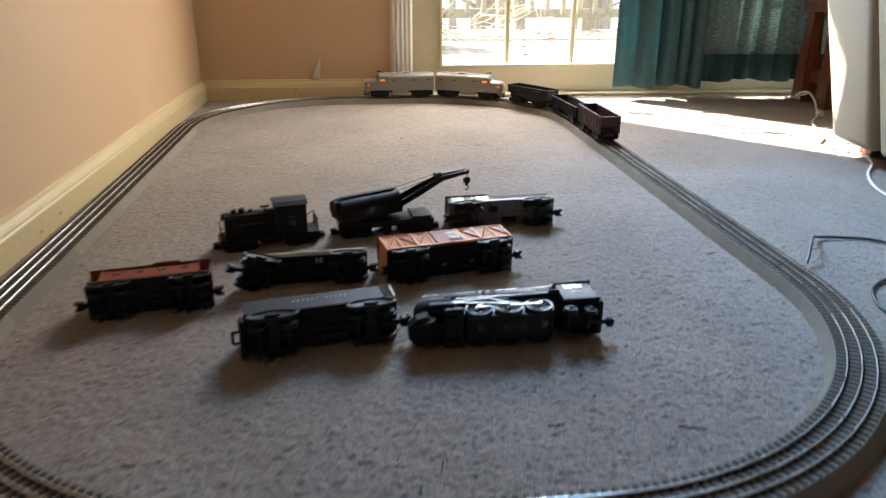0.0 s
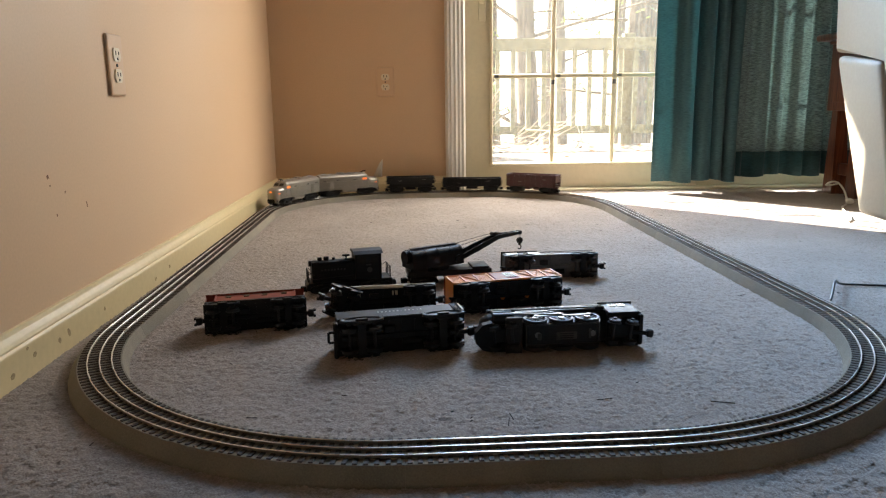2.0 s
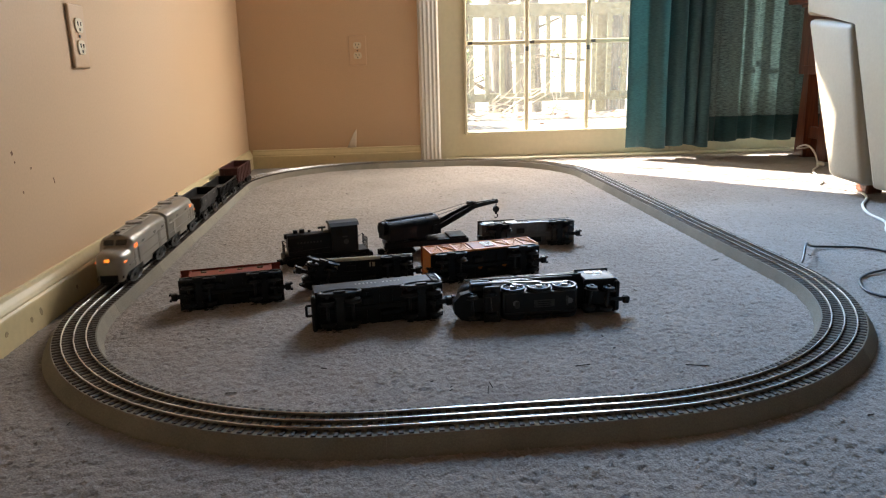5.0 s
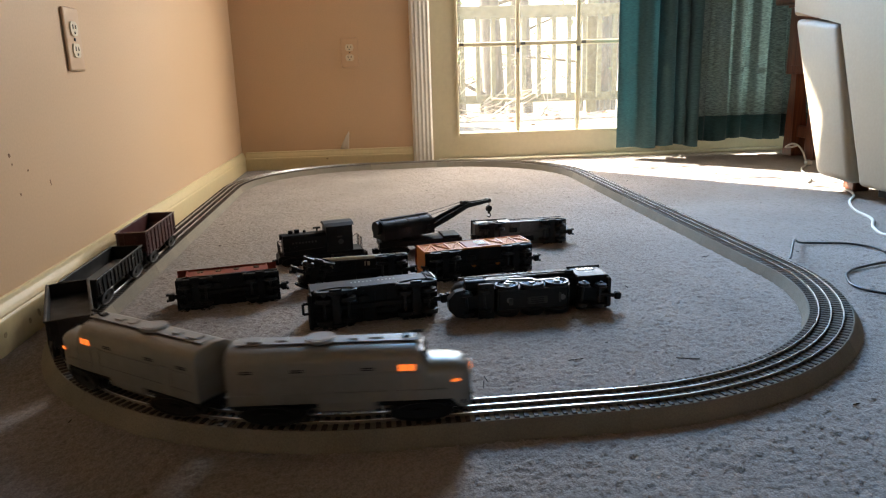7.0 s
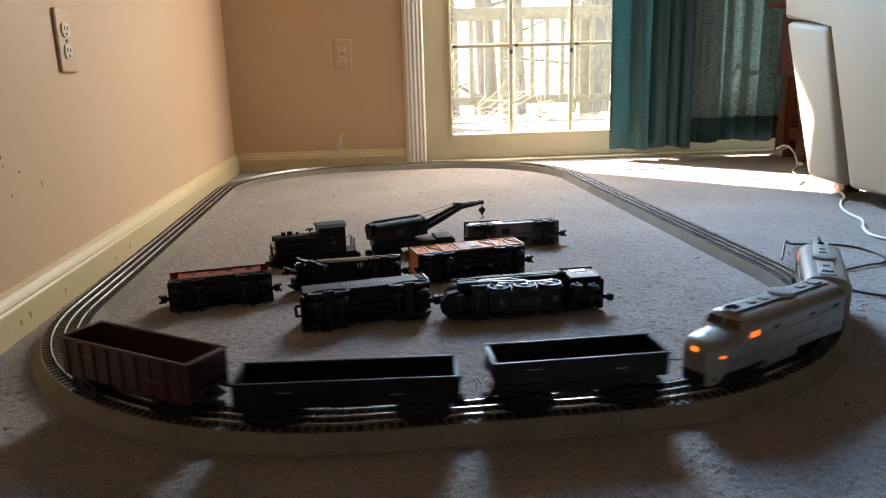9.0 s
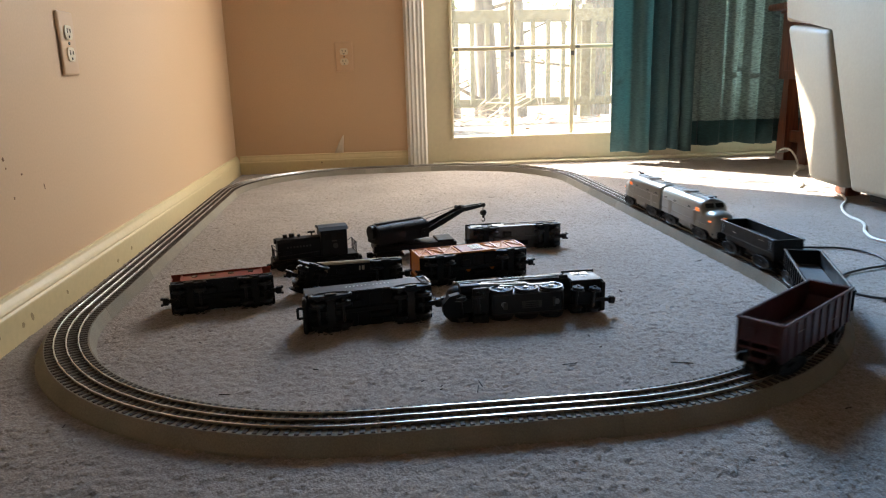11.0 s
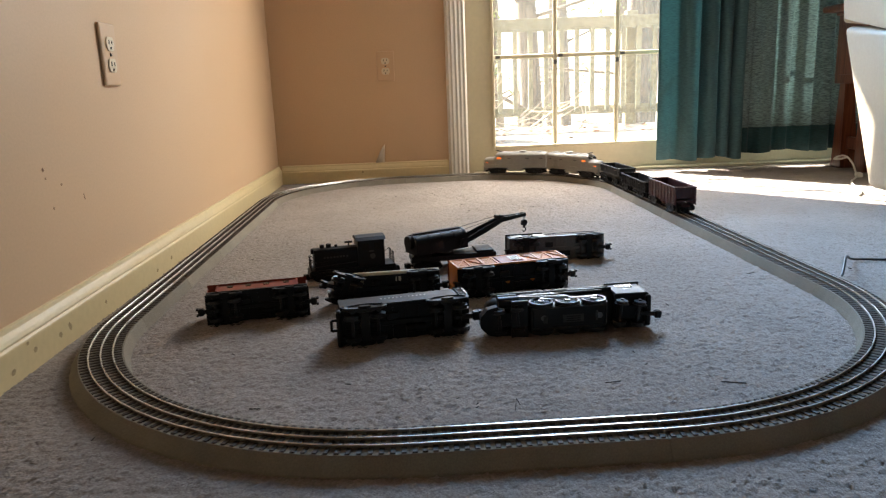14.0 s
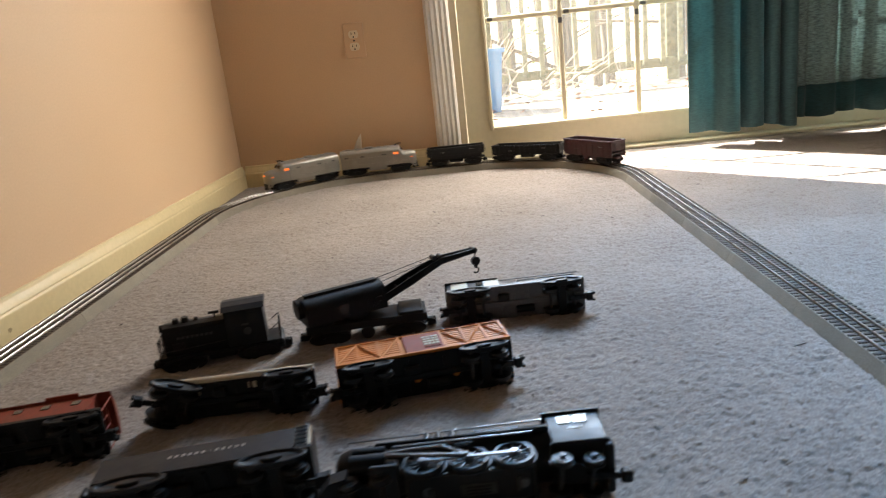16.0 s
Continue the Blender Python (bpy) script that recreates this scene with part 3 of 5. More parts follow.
# ---- rolling stock: built along x, rail top at z = 0 ----
def wheelset(parent, x, r=0.0105):
    bm = bmesh.new()
    for s in (-1, 1):
        cyl(bm, r, 0.0045, (x, s * 0.0155, r), "y", 20)
        cyl(bm, r + 0.0016, 0.0012, (x, s * 0.0130, r), "y", 20)
        cyl(bm, r * 0.72, 0.0008, (x, s * 0.0180, r), "y", 16)
        cyl(bm, 0.0028, 0.0030, (x, s * 0.0190, r), "y", 10)
    rod(bm, (x, -0.015, r), (x, 0.015, r), 0.0022)
    part("wheelset", bm, STEEL, parent, "dark steel axle with two flanged wheels", smooth=35)


def side_frame(parent, s, a, mat):
    """A round-ended cast side frame, dished inside its rim."""
    bm = bmesh.new()
    n = 28
    rings = []
    for k, d in ((1.0, 0.0), (1.0, 0.0030), (0.93, 0.0036), (0.86, 0.0030), (0.80, 0.0016), (0.30, 0.0014), (0.28, 0.0040), (0.10, 0.0042)):
        rings.append([Vector((a * k * math.cos(2 * math.pi * i / n), s * (0.0250 + d), 0.0110 + 0.0108 * k * math.sin(2 * math.pi * i / n))) for i in range(n)])
    loft(bm, rings)
    part("side_frame", bm, mat, parent, smooth=40)


def truck(parent, x, base=0.036, mat=None, coupler=0):
    """A four-wheeled truck, with a knuckle coupler where coupler is -1 or 1."""
    bm = bmesh.new()
    for s in (-1, 1):
        y = s * 0.0225
        box(bm, (base + 0.014, 0.0035, 0.0045), (0, y, 0.0155), bevel=0.001)
        box(bm, (base * 0.55, 0.0035, 0.0050), (0, y, 0.0065), bevel=0.001)
        for k in (-1, 1):
            box(bm, (0.0075, 0.0050, 0.0095), (k * base / 2, y, 0.0105), bevel=0.0012)
            rod(bm, (k * base * 0.28, y, 0.0065), (k * base * 0.42, y, 0.0150), 0.0017, 6)
        for k in (-0.004, 0.0, 0.004):
            cyl(bm, 0.0016, 0.0065, (k, y, 0.0110), "z", 6)
    box(bm, (0.013, 0.045, 0.0035), (0, 0, 0.0135), bevel=0.001)
    cyl(bm, 0.0075, 0.006, (0, 0, 0.018), "z", 14)
    if coupler:
        c = coupler
        box(bm, (0.026, 0.007, 0.0035), (c * 0.022, 0, 0.0085), bevel=0.0008)
        box(bm, (0.010, 0.012, 0.011), (c * 0.038, 0, 0.0085), bevel=0.002)
        box(bm, (0.0045, 0.0035, 0.009), (c * 0.0440, 0.0050, 0.0085), bevel=0.001)
        box(bm, (0.0045, 0.0035, 0.009), (c * 0.0440, -0.0050, 0.0085), bevel=0.001)
        cyl(bm, 0.0028, 0.004, (c * 0.020, 0, 0.0050), "z", 10)
    ob = part("truck", bm, mat or BLACK, parent, "black side-framed truck with a knuckle coupler" if coupler else "")
    ob.matrix_basis = pose(x, 0, 0)
    for k in (-1, 1):
        wheelset(ob, k * base / 2)
    for s in (-1, 1):
        side_frame(ob, s, base / 2 + 0.0125, mat or BLACK)
    return ob


def ladder(bm, x, y, z0, z1, n, w=0.010, axis="x"):
    d = Vector((w / 2, 0, 0)) if axis == "x" else Vector((0, w / 2, 0))
    p = Vector((x, y, 0))
    for s in (-1, 1):
        rod(bm, p + d * s + Vector((0, 0, z0)), p + d * s + Vector((0, 0, z1)), 0.0007, 5)
    for i in range(n):
        z = z0 + (z1 - z0) * (i + 0.5) / n
        rod(bm, p - d + Vector((0, 0, z)), p + d + Vector((0, 0, z)), 0.0007, 5)


def hull(w, z0, h, r, n=7):
    """Half-round-shouldered section of a car body: points (y, z)."""
    arc = [(w - r + r * math.cos(a), h - r * 0.75 + r * 0.75 * math.sin(a)) for a in np.linspace(0, math.pi / 2, n)]
    crown = arc + [(0, h + 0.0015)]
    right = [(w, z0), (w, (z0 + h) / 2)] + crown
    left = [(-y, z) for y, z in right[::-1][1:]]
    return right + left


def streamlined_loco(label):
    """A cab diesel with its nose at +x, silver, with lit amber cab windows."""
    thing = empty("toy_locomotive", label, "toy locomotive", "running toy train")
    W = 0.0285
    rows = [(-0.125, W - 0.001, 0.026, 0.086, 0.020), (-0.1235, W, 0.026, 0.088, 0.020), (0.066, W, 0.026, 0.088, 0.020), (0.071, W, 0.026, 0.0865, 0.020), (0.0735, W, 0.026, 0.083, 0.020), (0.0825, W - 0.0006, 0.026, 0.0690, 0.021),
            (0.085, W - 0.001, 0.026, 0.0685, 0.021), (0.105, W - 0.003, 0.025, 0.0675, 0.019), (0.114, W - 0.0055, 0.014, 0.0660, 0.017), (0.1205, W - 0.009, 0.011, 0.0630, 0.014), (0.1245, W - 0.013, 0.011, 0.0580, 0.011), (0.1260, W - 0.016, 0.012, 0.0500, 0.009)]
    bm = bmesh.new()
    loft(bm, [[Vector((x, y, z)) for y, z in hull(w, z0, h, r)] for x, w, z0, h, r in rows])
    body = part("body", bm, SILVER, thing, smooth=50)
    body.matrix_basis = Matrix.Diagonal((1, 1, 0.925, 1))
    bm = bmesh.new()
    box(bm, (0.19, 0.020, 0.0012), (-0.022, 0, 0.0898), bevel=0.0005)
    part("roof_walk", bm, ROOF_SILVER, body)
    bm = bmesh.new()
    cyl(bm, 0.0150, 0.0045, (-0.030, 0, 0.0915), "z", 28)
    cyl(bm, 0.0125, 0.0052, (-0.030, 0, 0.0917), "z", 28)
    part("roof_fan", bm, ROOF_SILVER, body, "round raised roof fan")
    for x, sx, sy, h in ((-0.098, 0.016, 0.015, 0.0022), (-0.070, 0.012, 0.010, 0.0018), (0.005, 0.010, 0.012, 0.0018), (0.028, 0.013, 0.009, 0.0018), (0.060, 0.008, 0.009, 0.0030)):
        bm = bmesh.new()
        box(bm, (sx, sy, h), (x, 0, 0.0905 + h / 2), bevel=0.001)
        part("roof_hatch", bm, DARK_GREY if h > 0.0025 else ROOF_SILVER, body)
    bm = bmesh.new()
    rod(bm, (0.070, 0, 0.088), (0.070, 0, 0.095), 0.0012)
    rod(bm, (0.064, 0.002, 0.0955), (0.078, 0.002, 0.0955), 0.0014, 8, 0.0022)
    part("horn", bm, DARK_GREY, body)
    for s in (-1, 1):
        y = s * (W + 0.0002)
        for x0, x1, z in ((-0.118, 0.070, 0.0590), (-0.118, 0.10, 0.0380)):
            boxes("belt_moulding", SILVER, body, [((x1 - x0, 0.0012, 0.0014), ((x0 + x1) / 2, y, z))])
        for x in (-0.104, -0.052, 0.020):
            boxes("side_louvre", DARK_GREY, body, [((0.013, 0.0008, 0.0012), (x, y, 0.0640 + 0.0022 * k)) for k in range(2)])
        for x in (-0.078, 0.044):
            boxes("side_door", SILVER, body, [((0.016, 0.0010, 0.034), (x, y, 0.0450))], bevel=0.0004)
        bm = bmesh.new()
        box(bm, (0.0085, 0.0010, 0.0075), (0.0560, y, 0.0655), bevel=0.0006)
        box(bm, (0.0070, 0.0010, 0.0075), (0.0650, y, 0.0655), bevel=0.0006)
        part("cab_side_window", bm, AMBER, body, "amber lit cab side window")
        bm = bmesh.new()
        box(bm, (0.0016, 0.0185, 0.0110), (0.0782, s * 0.0108, 0.0765), turn=Matrix.Rotation(radians(-33), 3, "Y"), bevel=0.0006)
        part("windshield", bm, WINDOW_DARK, body)
        bm = bmesh.new()
        box(bm, (0.0080, 0.0014, 0.0032), (0.1100, s * 0.0252, 0.0470), turn=Matrix.Rotation(radians(-s * 14), 3, "Z"), bevel=0.0005)
        part("number_board", bm, AMBER, body, "dim amber number board")
        for x, z in ((0.050, 0.060), (0.075, 0.056)):
            bm = bmesh.new()
            rod(bm, (x, s * 0.0300, 0.030), (x, s * 0.0300, z), 0.0006, 5)
            part("grab_rail", bm, ROOF_SILVER, body)
    bm = bmesh.new()
    cyl(bm, 0.0062, 0.004, (0.1240, 0, 0.0535), "x", 18)
    shell = part("headlight_rim", bm, SILVER, body)
    bm = bmesh.new()
    box(bm, (0.0016, 0.0085, 0.0055), (0.1264, 0, 0.0535), bevel=0.0005)
    part("headlight", bm, HEADLIGHT, shell, "lit amber headlight")
    bm = bmesh.new()
    box(bm, (0.010, 0.040, 0.011), (0.114, 0, 0.0115), bevel=0.002)
    box(bm, (0.012, 0.012, 0.005), (0.124, 0, 0.0085), bevel=0.001)
    box(bm, (0.003, 0.030, 0.013), (0.1255, 0, 0.0175), bevel=0.001)
    part("pilot", bm, BLACK, thing)
    bm = bmesh.new()
    box(bm, (0.062, 0.052, 0.017), (-0.003, 0, 0.0195), bevel=0.003)
    part("fuel_tank", bm, SILVER, thing)
    bm = bmesh.new()
    box(bm, (0.242, 0.044, 0.004), (-0.002, 0, 0.0180))
    part("underframe", bm, BLACK, thing)
    trucks = [truck(thing, -0.078, 0.044, coupler=-1), truck(thing, 0.072, 0.044)]
    return thing, trucks, 0.075


def open_car(name, length, height, mat, label, ribs, hopper=False, inside=None, ledge=0.0):
    thing = empty(name, label, "toy freight car", "running toy train")
    w, z0, th, h = 0.0275, 0.021 + ledge, 0.0022, length / 2 - 0.006
    if ledge:
        bm = bmesh.new()
        box(bm, (2 * h - 0.016, 2 * w - 0.012, ledge + 0.003), (0, 0, 0.021 + ledge / 2), bevel=0.001)
        for s in (-1, 1):
            box(bm, (2 * h, 0.0060, 0.0024), (0, s * (w - 0.003), z0 - 0.001), bevel=0.0006)
        part("lower_body", bm, mat, thing, "narrower black lower body")
    bm = bmesh.new()
    for s in (-1, 1):
        box(bm, (2 * h, th, height - z0), (0, s * (w - th / 2), (z0 + height) / 2), bevel=0.0004)
    part("side_wall", bm, mat, thing)
    for s in (-1, 1):
        bm = bmesh.new()
        if hopper:
            box(bm, (0.0022, 2 * w - 2 * th, (height - z0) * 0.62), (s * (h - 0.004), 0, height - (height - z0) * 0.31))
            box(bm, (0.034, 2 * w - 2 * th - 0.001, 0.0022), (s * (h - 0.018), 0, z0 + 0.016), turn=Matrix.Rotation(radians(-s * 42), 3, "Y"))
        else:
            box(bm, (th, 2 * w - 2 * th, height - z0), (s * (h - th / 2), 0, (z0 + height) / 2))
        part("end_wall", bm, mat, thing)
        bm = bmesh.new()
        ladder(bm, s * (h - 0.010), w + 0.0012, z0 + 0.003, height - 0.004, 5)
        part("ladder", bm, mat, thing)
        bm = bmesh.new()
        ladder(bm, s * (h + 0.0012), -0.018, z0 + 0.003, height - 0.004, 5, axis="y")
        part("ladder", bm, mat, thing)
        bm = bmesh.new()
        cyl(bm, 0.0055, 0.001, (s * (h + 0.004), 0.008, height - 0.014), "x", 14)
        rod(bm, (s * (h + 0.003), 0.008, z0), (s * (h + 0.003), 0.008, height - 0.014), 0.0008, 6)
        part("brake_wheel", bm, mat, thing)
    bm = bmesh.new()
    box(bm, (2 * h - 2 * th, 2 * w - 2 * th - 0.0004, 0.0025), (0, 0, z0 + (0.010 if hopper else 0.004)))
    part("floor_plate", bm, inside or mat, thing)
    bm = bmesh.new()
    for s in (-1, 1):
        box(bm, (2 * h + 0.002, 0.0036, 0.0030), (0, s * (w + 0.0002), height - 0.0008), bevel=0.0008)
        box(bm, (0.0034, 2 * w - 0.004, 0.0028), (s * h, 0, height - 0.0010), bevel=0.0008)
    part("top_rim", bm, mat, thing)
    for s in (-1, 1):
        for k in range(ribs):
            bm = bmesh.new()
            x = -h + 2 * h * (k + 0.5) / ribs
            box(bm, (0.0034, 0.0022, height - z0 - 0.004), (x, s * (w + 0.0009), (z0 + height) / 2 - 0.001), bevel=0.0007)
            part("side_rib", bm, mat, thing)
        boxes("lettering_bar", WHITE_MARK, thing, [((0.016, 0.0004, 0.0010), (-h * 0.55, s * (w + 0.0003), z0 + (height - z0) * 0.62))], "faded white lettering bar")
        boxes("lettering_bar", WHITE_MARK, thing, [((0.012, 0.0004, 0.0014), (h * 0.45, s * (w + 0.0003), z0 + (height - z0) * 0.4))], "faded white lettering bar")
    bm = bmesh.new()
    box(bm, (length - 0.010, 0.022, 0.006), (0, 0, 0.0190), bevel=0.001)
    if hopper:
        for s in (-1, 1):
            box(bm, (0.026, 0.040, 0.012), (s * 0.018, 0, 0.0145), bevel=0.004)
    else:
        box(bm, (0.045, 0.018, 0.010), (0, 0.004, 0.0130), bevel=0.002)
    part("underframe", bm, BLACK if not hopper else mat, thing)
    d = length / 2 - 0.044
    trucks = [truck(thing, -d, 0.034, coupler=-1), truck(thing, d, 0.034, coupler=1)]
    return thing, trucks, d


TRAIN = []          # thing, trucks, pivot distance, distance of its middle behind the leading nose, facing


def make_train():
    a = streamlined_loco("silver streamlined toy diesel locomotive leading the moving train")
    TRAIN.append((*a, 0.125, 1))
    b = streamlined_loco("silver streamlined toy diesel locomotive coupled tail to tail behind the first")
    TRAIN.append((*b, 0.390, -1))
    TRAIN.append((*open_car("toy_gondola", 0.200, 0.059, BLACK_WORN, "black open toy coal car with a stepped body and empty bed", 0, inside=BLACK, ledge=0.014), 0.648, 1))
    TRAIN.append((*open_car("toy_gondola", 0.244, 0.050, BLACK, "long low black open toy gondola car with side ribs", 13, inside=GREY), 0.894, 1))
    TRAIN.append((*open_car("toy_hopper", 0.220, 0.068, MAROON, "maroon open toy hopper car at the end of the train", 9, hopper=True), 1.146, 1))


make_train()


def lying(thing, x, y, yaw, half, size=1.0, sink=0.002):
    """Rolls a car on its side, wheels towards -y, at rest on the carpet."""
    thing.matrix_basis = Matrix.Translation((x, y, half * size - sink)) @ Matrix.Rotation(radians(yaw), 4, "Z") @ Matrix.Rotation(radians(-90), 4, "X") @ Matrix.Scale(size, 4)
    return thing


STOCK = "toy train cars strewn on the carpet"


def underbody(thing, length, w, z, mat, tank=True):
    bm = bmesh.new()
    box(bm, (length, w, 0.0025), (0, 0, z), bevel=0.0006)
    part("floor_plate", bm, mat, thing)
    bm = bmesh.new()
    box(bm, (length * 0.94, 0.007, 0.004), (0, 0, z - 0.003), bevel=0.0008)
    for k in range(-2, 3):
        box(bm, (0.0025, w * 0.82, 0.0022), (k * length * 0.1, 0, z - 0.0022))
    part("centre_sill", bm, mat, thing)
    if tank:
        bm = bmesh.new()
        cyl(bm, 0.0052, 0.026, (0.012, 0.010, z - 0.006), "x", 14)
        box(bm, (0.016, 0.010, 0.007), (-0.018, -0.010, z - 0.005), bevel=0.001)
        part("brake_gear", bm, BLACK, thing)


def caboose():
    thing = empty("toy_caboose", "black toy caboose with a red side lying on its side", "toy freight car", STOCK)
    w = 0.0275
    underbody(thing, 0.166, 2 * w - 0.004, 0.0205, BLACK)
    bm = bmesh.new()
    box(bm, (0.134, 2 * w, 0.039), (0, 0, 0.0415), bevel=0.001)
    body = part("body", bm, RED, thing, "tuscan red caboose body")
    bm = bmesh.new()
    loft(bm, [[Vector((x, y, z)) for y, z in [(-w - 0.003, 0.0605), (-w * 0.5, 0.066), (0, 0.0675), (w * 0.5, 0.066), (w + 0.003, 0.0605)]] for x in (-0.083, 0.083)])
    part("roof", bm, RED, thing)
    bm = bmesh.new()
    box(bm, (0.034, 0.044, 0.016), (0.020, 0, 0.0745), bevel=0.0015)
    box(bm, (0.038, 0.050, 0.002), (0.020, 0, 0.0832), bevel=0.0008)
    part("cupola", bm, RED, thing)
    for s in (-1, 1):
        for x in (-0.045, -0.015, 0.015, 0.048):
            boxes("window", WINDOW_DARK, body, [((0.009, 0.0016, 0.009), (x, s * (w + 0.0002), 0.0480))])
        for x in (-0.066, 0.066):
            boxes("corner_board", RED, body, [((0.003, 0.002, 0.037), (x, s * (w + 0.0006), 0.0415))])
        boxes("side_sill", BLACK, thing, [((0.164, 0.003, 0.006), (0, s * (w - 0.001), 0.0215))])
        bm = bmesh.new()
        x = s * 0.082
        for y in (-0.024, 0.024):
            rod(bm, (x, y, 0.022), (x, y, 0.058), 0.0008, 6)
        rod(bm, (x, -0.024, 0.038), (x, 0.024, 0.038), 0.0008, 6)
        for y in (-0.012, 0.0, 0.012):
            rod(bm, (x, y, 0.022), (x, y, 0.038), 0.0006, 6)
        part("end_railing", bm, RED, thing)
        boxes("end_step", BLACK, thing, [((0.010, 0.052, 0.002), (s * 0.079, 0, 0.0135)), ((0.002, 0.052, 0.008), (s * 0.0745, 0, 0.0165))])
    truck(thing, -0.053, 0.032, coupler=-1)
    truck(thing, 0.053, 0.032, coupler=1)
    return lying(thing, -0.262, 0.446, 12, 0.0275)


def tender():
    thing = empty("toy_tender", "black toy tender with faded lettering bars lying on its side", "toy freight car", STOCK)
    w = 0.0265
    underbody(thing, 0.176, 2 * w - 0.003, 0.0205, BLACK)
    bm = bmesh.new()
    loft(bm, [[Vector((x, y, z)) for y, z in [(w, 0.0205), (w, 0.0565), (w - 0.004, 0.0615), (-w + 0.004, 0.0615), (-w, 0.0565), (-w, 0.0205)]] for x in (-0.088, 0.088)])
    body = part("body", bm, BLACK_WORN, thing)
    bm = bmesh.new()
    rings = []
    for i in range(9):
        x = -0.01 + 0.088 * i / 8
        rings.append([Vector((x, y * 0.021, 0.0610 + 0.010 * math.sin(math.pi * min(1, max(0, i / 8))) * (1 - y * y) + 0.0014 * noise.noise(Vector((x * 300, y * 9, 0))))) for y in np.linspace(-1, 1, 9)])
    loft(bm, rings, closed=False)
    part("coal_load", bm, BLACK_GLOSS, body)
    for s in (-1, 1):
        boxes("lettering_bar", WHITE_MARK, body, [((0.0022 if k != 6 else 0.0001, 0.0004, 0.0036), (-0.030 + 0.0055 * k, s * (w + 0.0002), 0.0420)) for k in range(12)], "faded white lettering bars")
        boxes("top_lip", CREAM, body, [((0.0022, 0.0024, 0.030), (0.0870, s * (w - 0.0006), 0.0400))], "worn pale rear edge")
        bm = bmesh.new()
        for k in range(30):
            cyl(bm, 0.0006, 0.0008, (-0.084 + 0.0058 * k, s * (w + 0.0002), 0.0240), "y", 5)
        tagged(part("rivet_row", bm, BLACK_WORN, body), kind="stuff")
        bm = bmesh.new()
        ladder(bm, 0.0795, s * (w + 0.0010), 0.024, 0.058, 5)
        part("ladder", bm, BLACK, body)
    bm = bmesh.new()
    box(bm, (0.006, 0.050, 0.014), (-0.091, 0, 0.0150), bevel=0.002)
    rod(bm, (-0.093, -0.014, 0.006), (-0.101, -0.014, 0.006), 0.0018)
    rod(bm, (-0.101, -0.014, 0.006), (-0.101, 0.000, 0.006), 0.0018)
    rod(bm, (-0.101, 0.000, 0.006), (-0.093, 0.000, 0.006), 0.0018)
    part("end_step", bm, BLACK, thing)
    truck(thing, -0.056, 0.034, BLACK_WORN)
    truck(thing, 0.056, 0.034, BLACK_WORN, coupler=1)
    return lying(thing, -0.010, 0.322, 11.5, 0.0268, 1.12)


def driver(parent, x, s, r=0.0175):
    """A spoked driving wheel with a bright rim."""
    y = s * 0.0175
    bm = bmesh.new()
    n = 28
    for r0, r1, d in ((r - 0.003, r, 0.0050),):
        rings = [[Vector((x + q * math.cos(a), y + s * yy, r + q * math.sin(a))) for q, yy in ((r0, 0), (r1, 0), (r1, d), (r0, d))] for a in np.linspace(0, 2 * math.pi, n + 1)]
        loft(bm, rings, caps=False)
    cyl(bm, r + 0.0016, 0.0012, (x, y, r), "y", 28)
    rim = part("driver_wheel", bm, STEEL, parent, "spoked dark steel driving wheel", smooth=35)
    bm = bmesh.new()
    for k in range(12):
        a = 2 * math.pi * k / 12
        rod(bm, (x + 0.003 * math.cos(a), y + s * 0.003, r + 0.003 * math.sin(a)), (x + (r - 0.002) * math.cos(a), y + s * 0.003, r + (r - 0.002) * math.sin(a)), 0.0008, 5)
    cyl(bm, 0.0045, 0.006, (x, y + s * 0.003, r), "y", 14)
    part("spokes", bm, BRIGHT, rim)


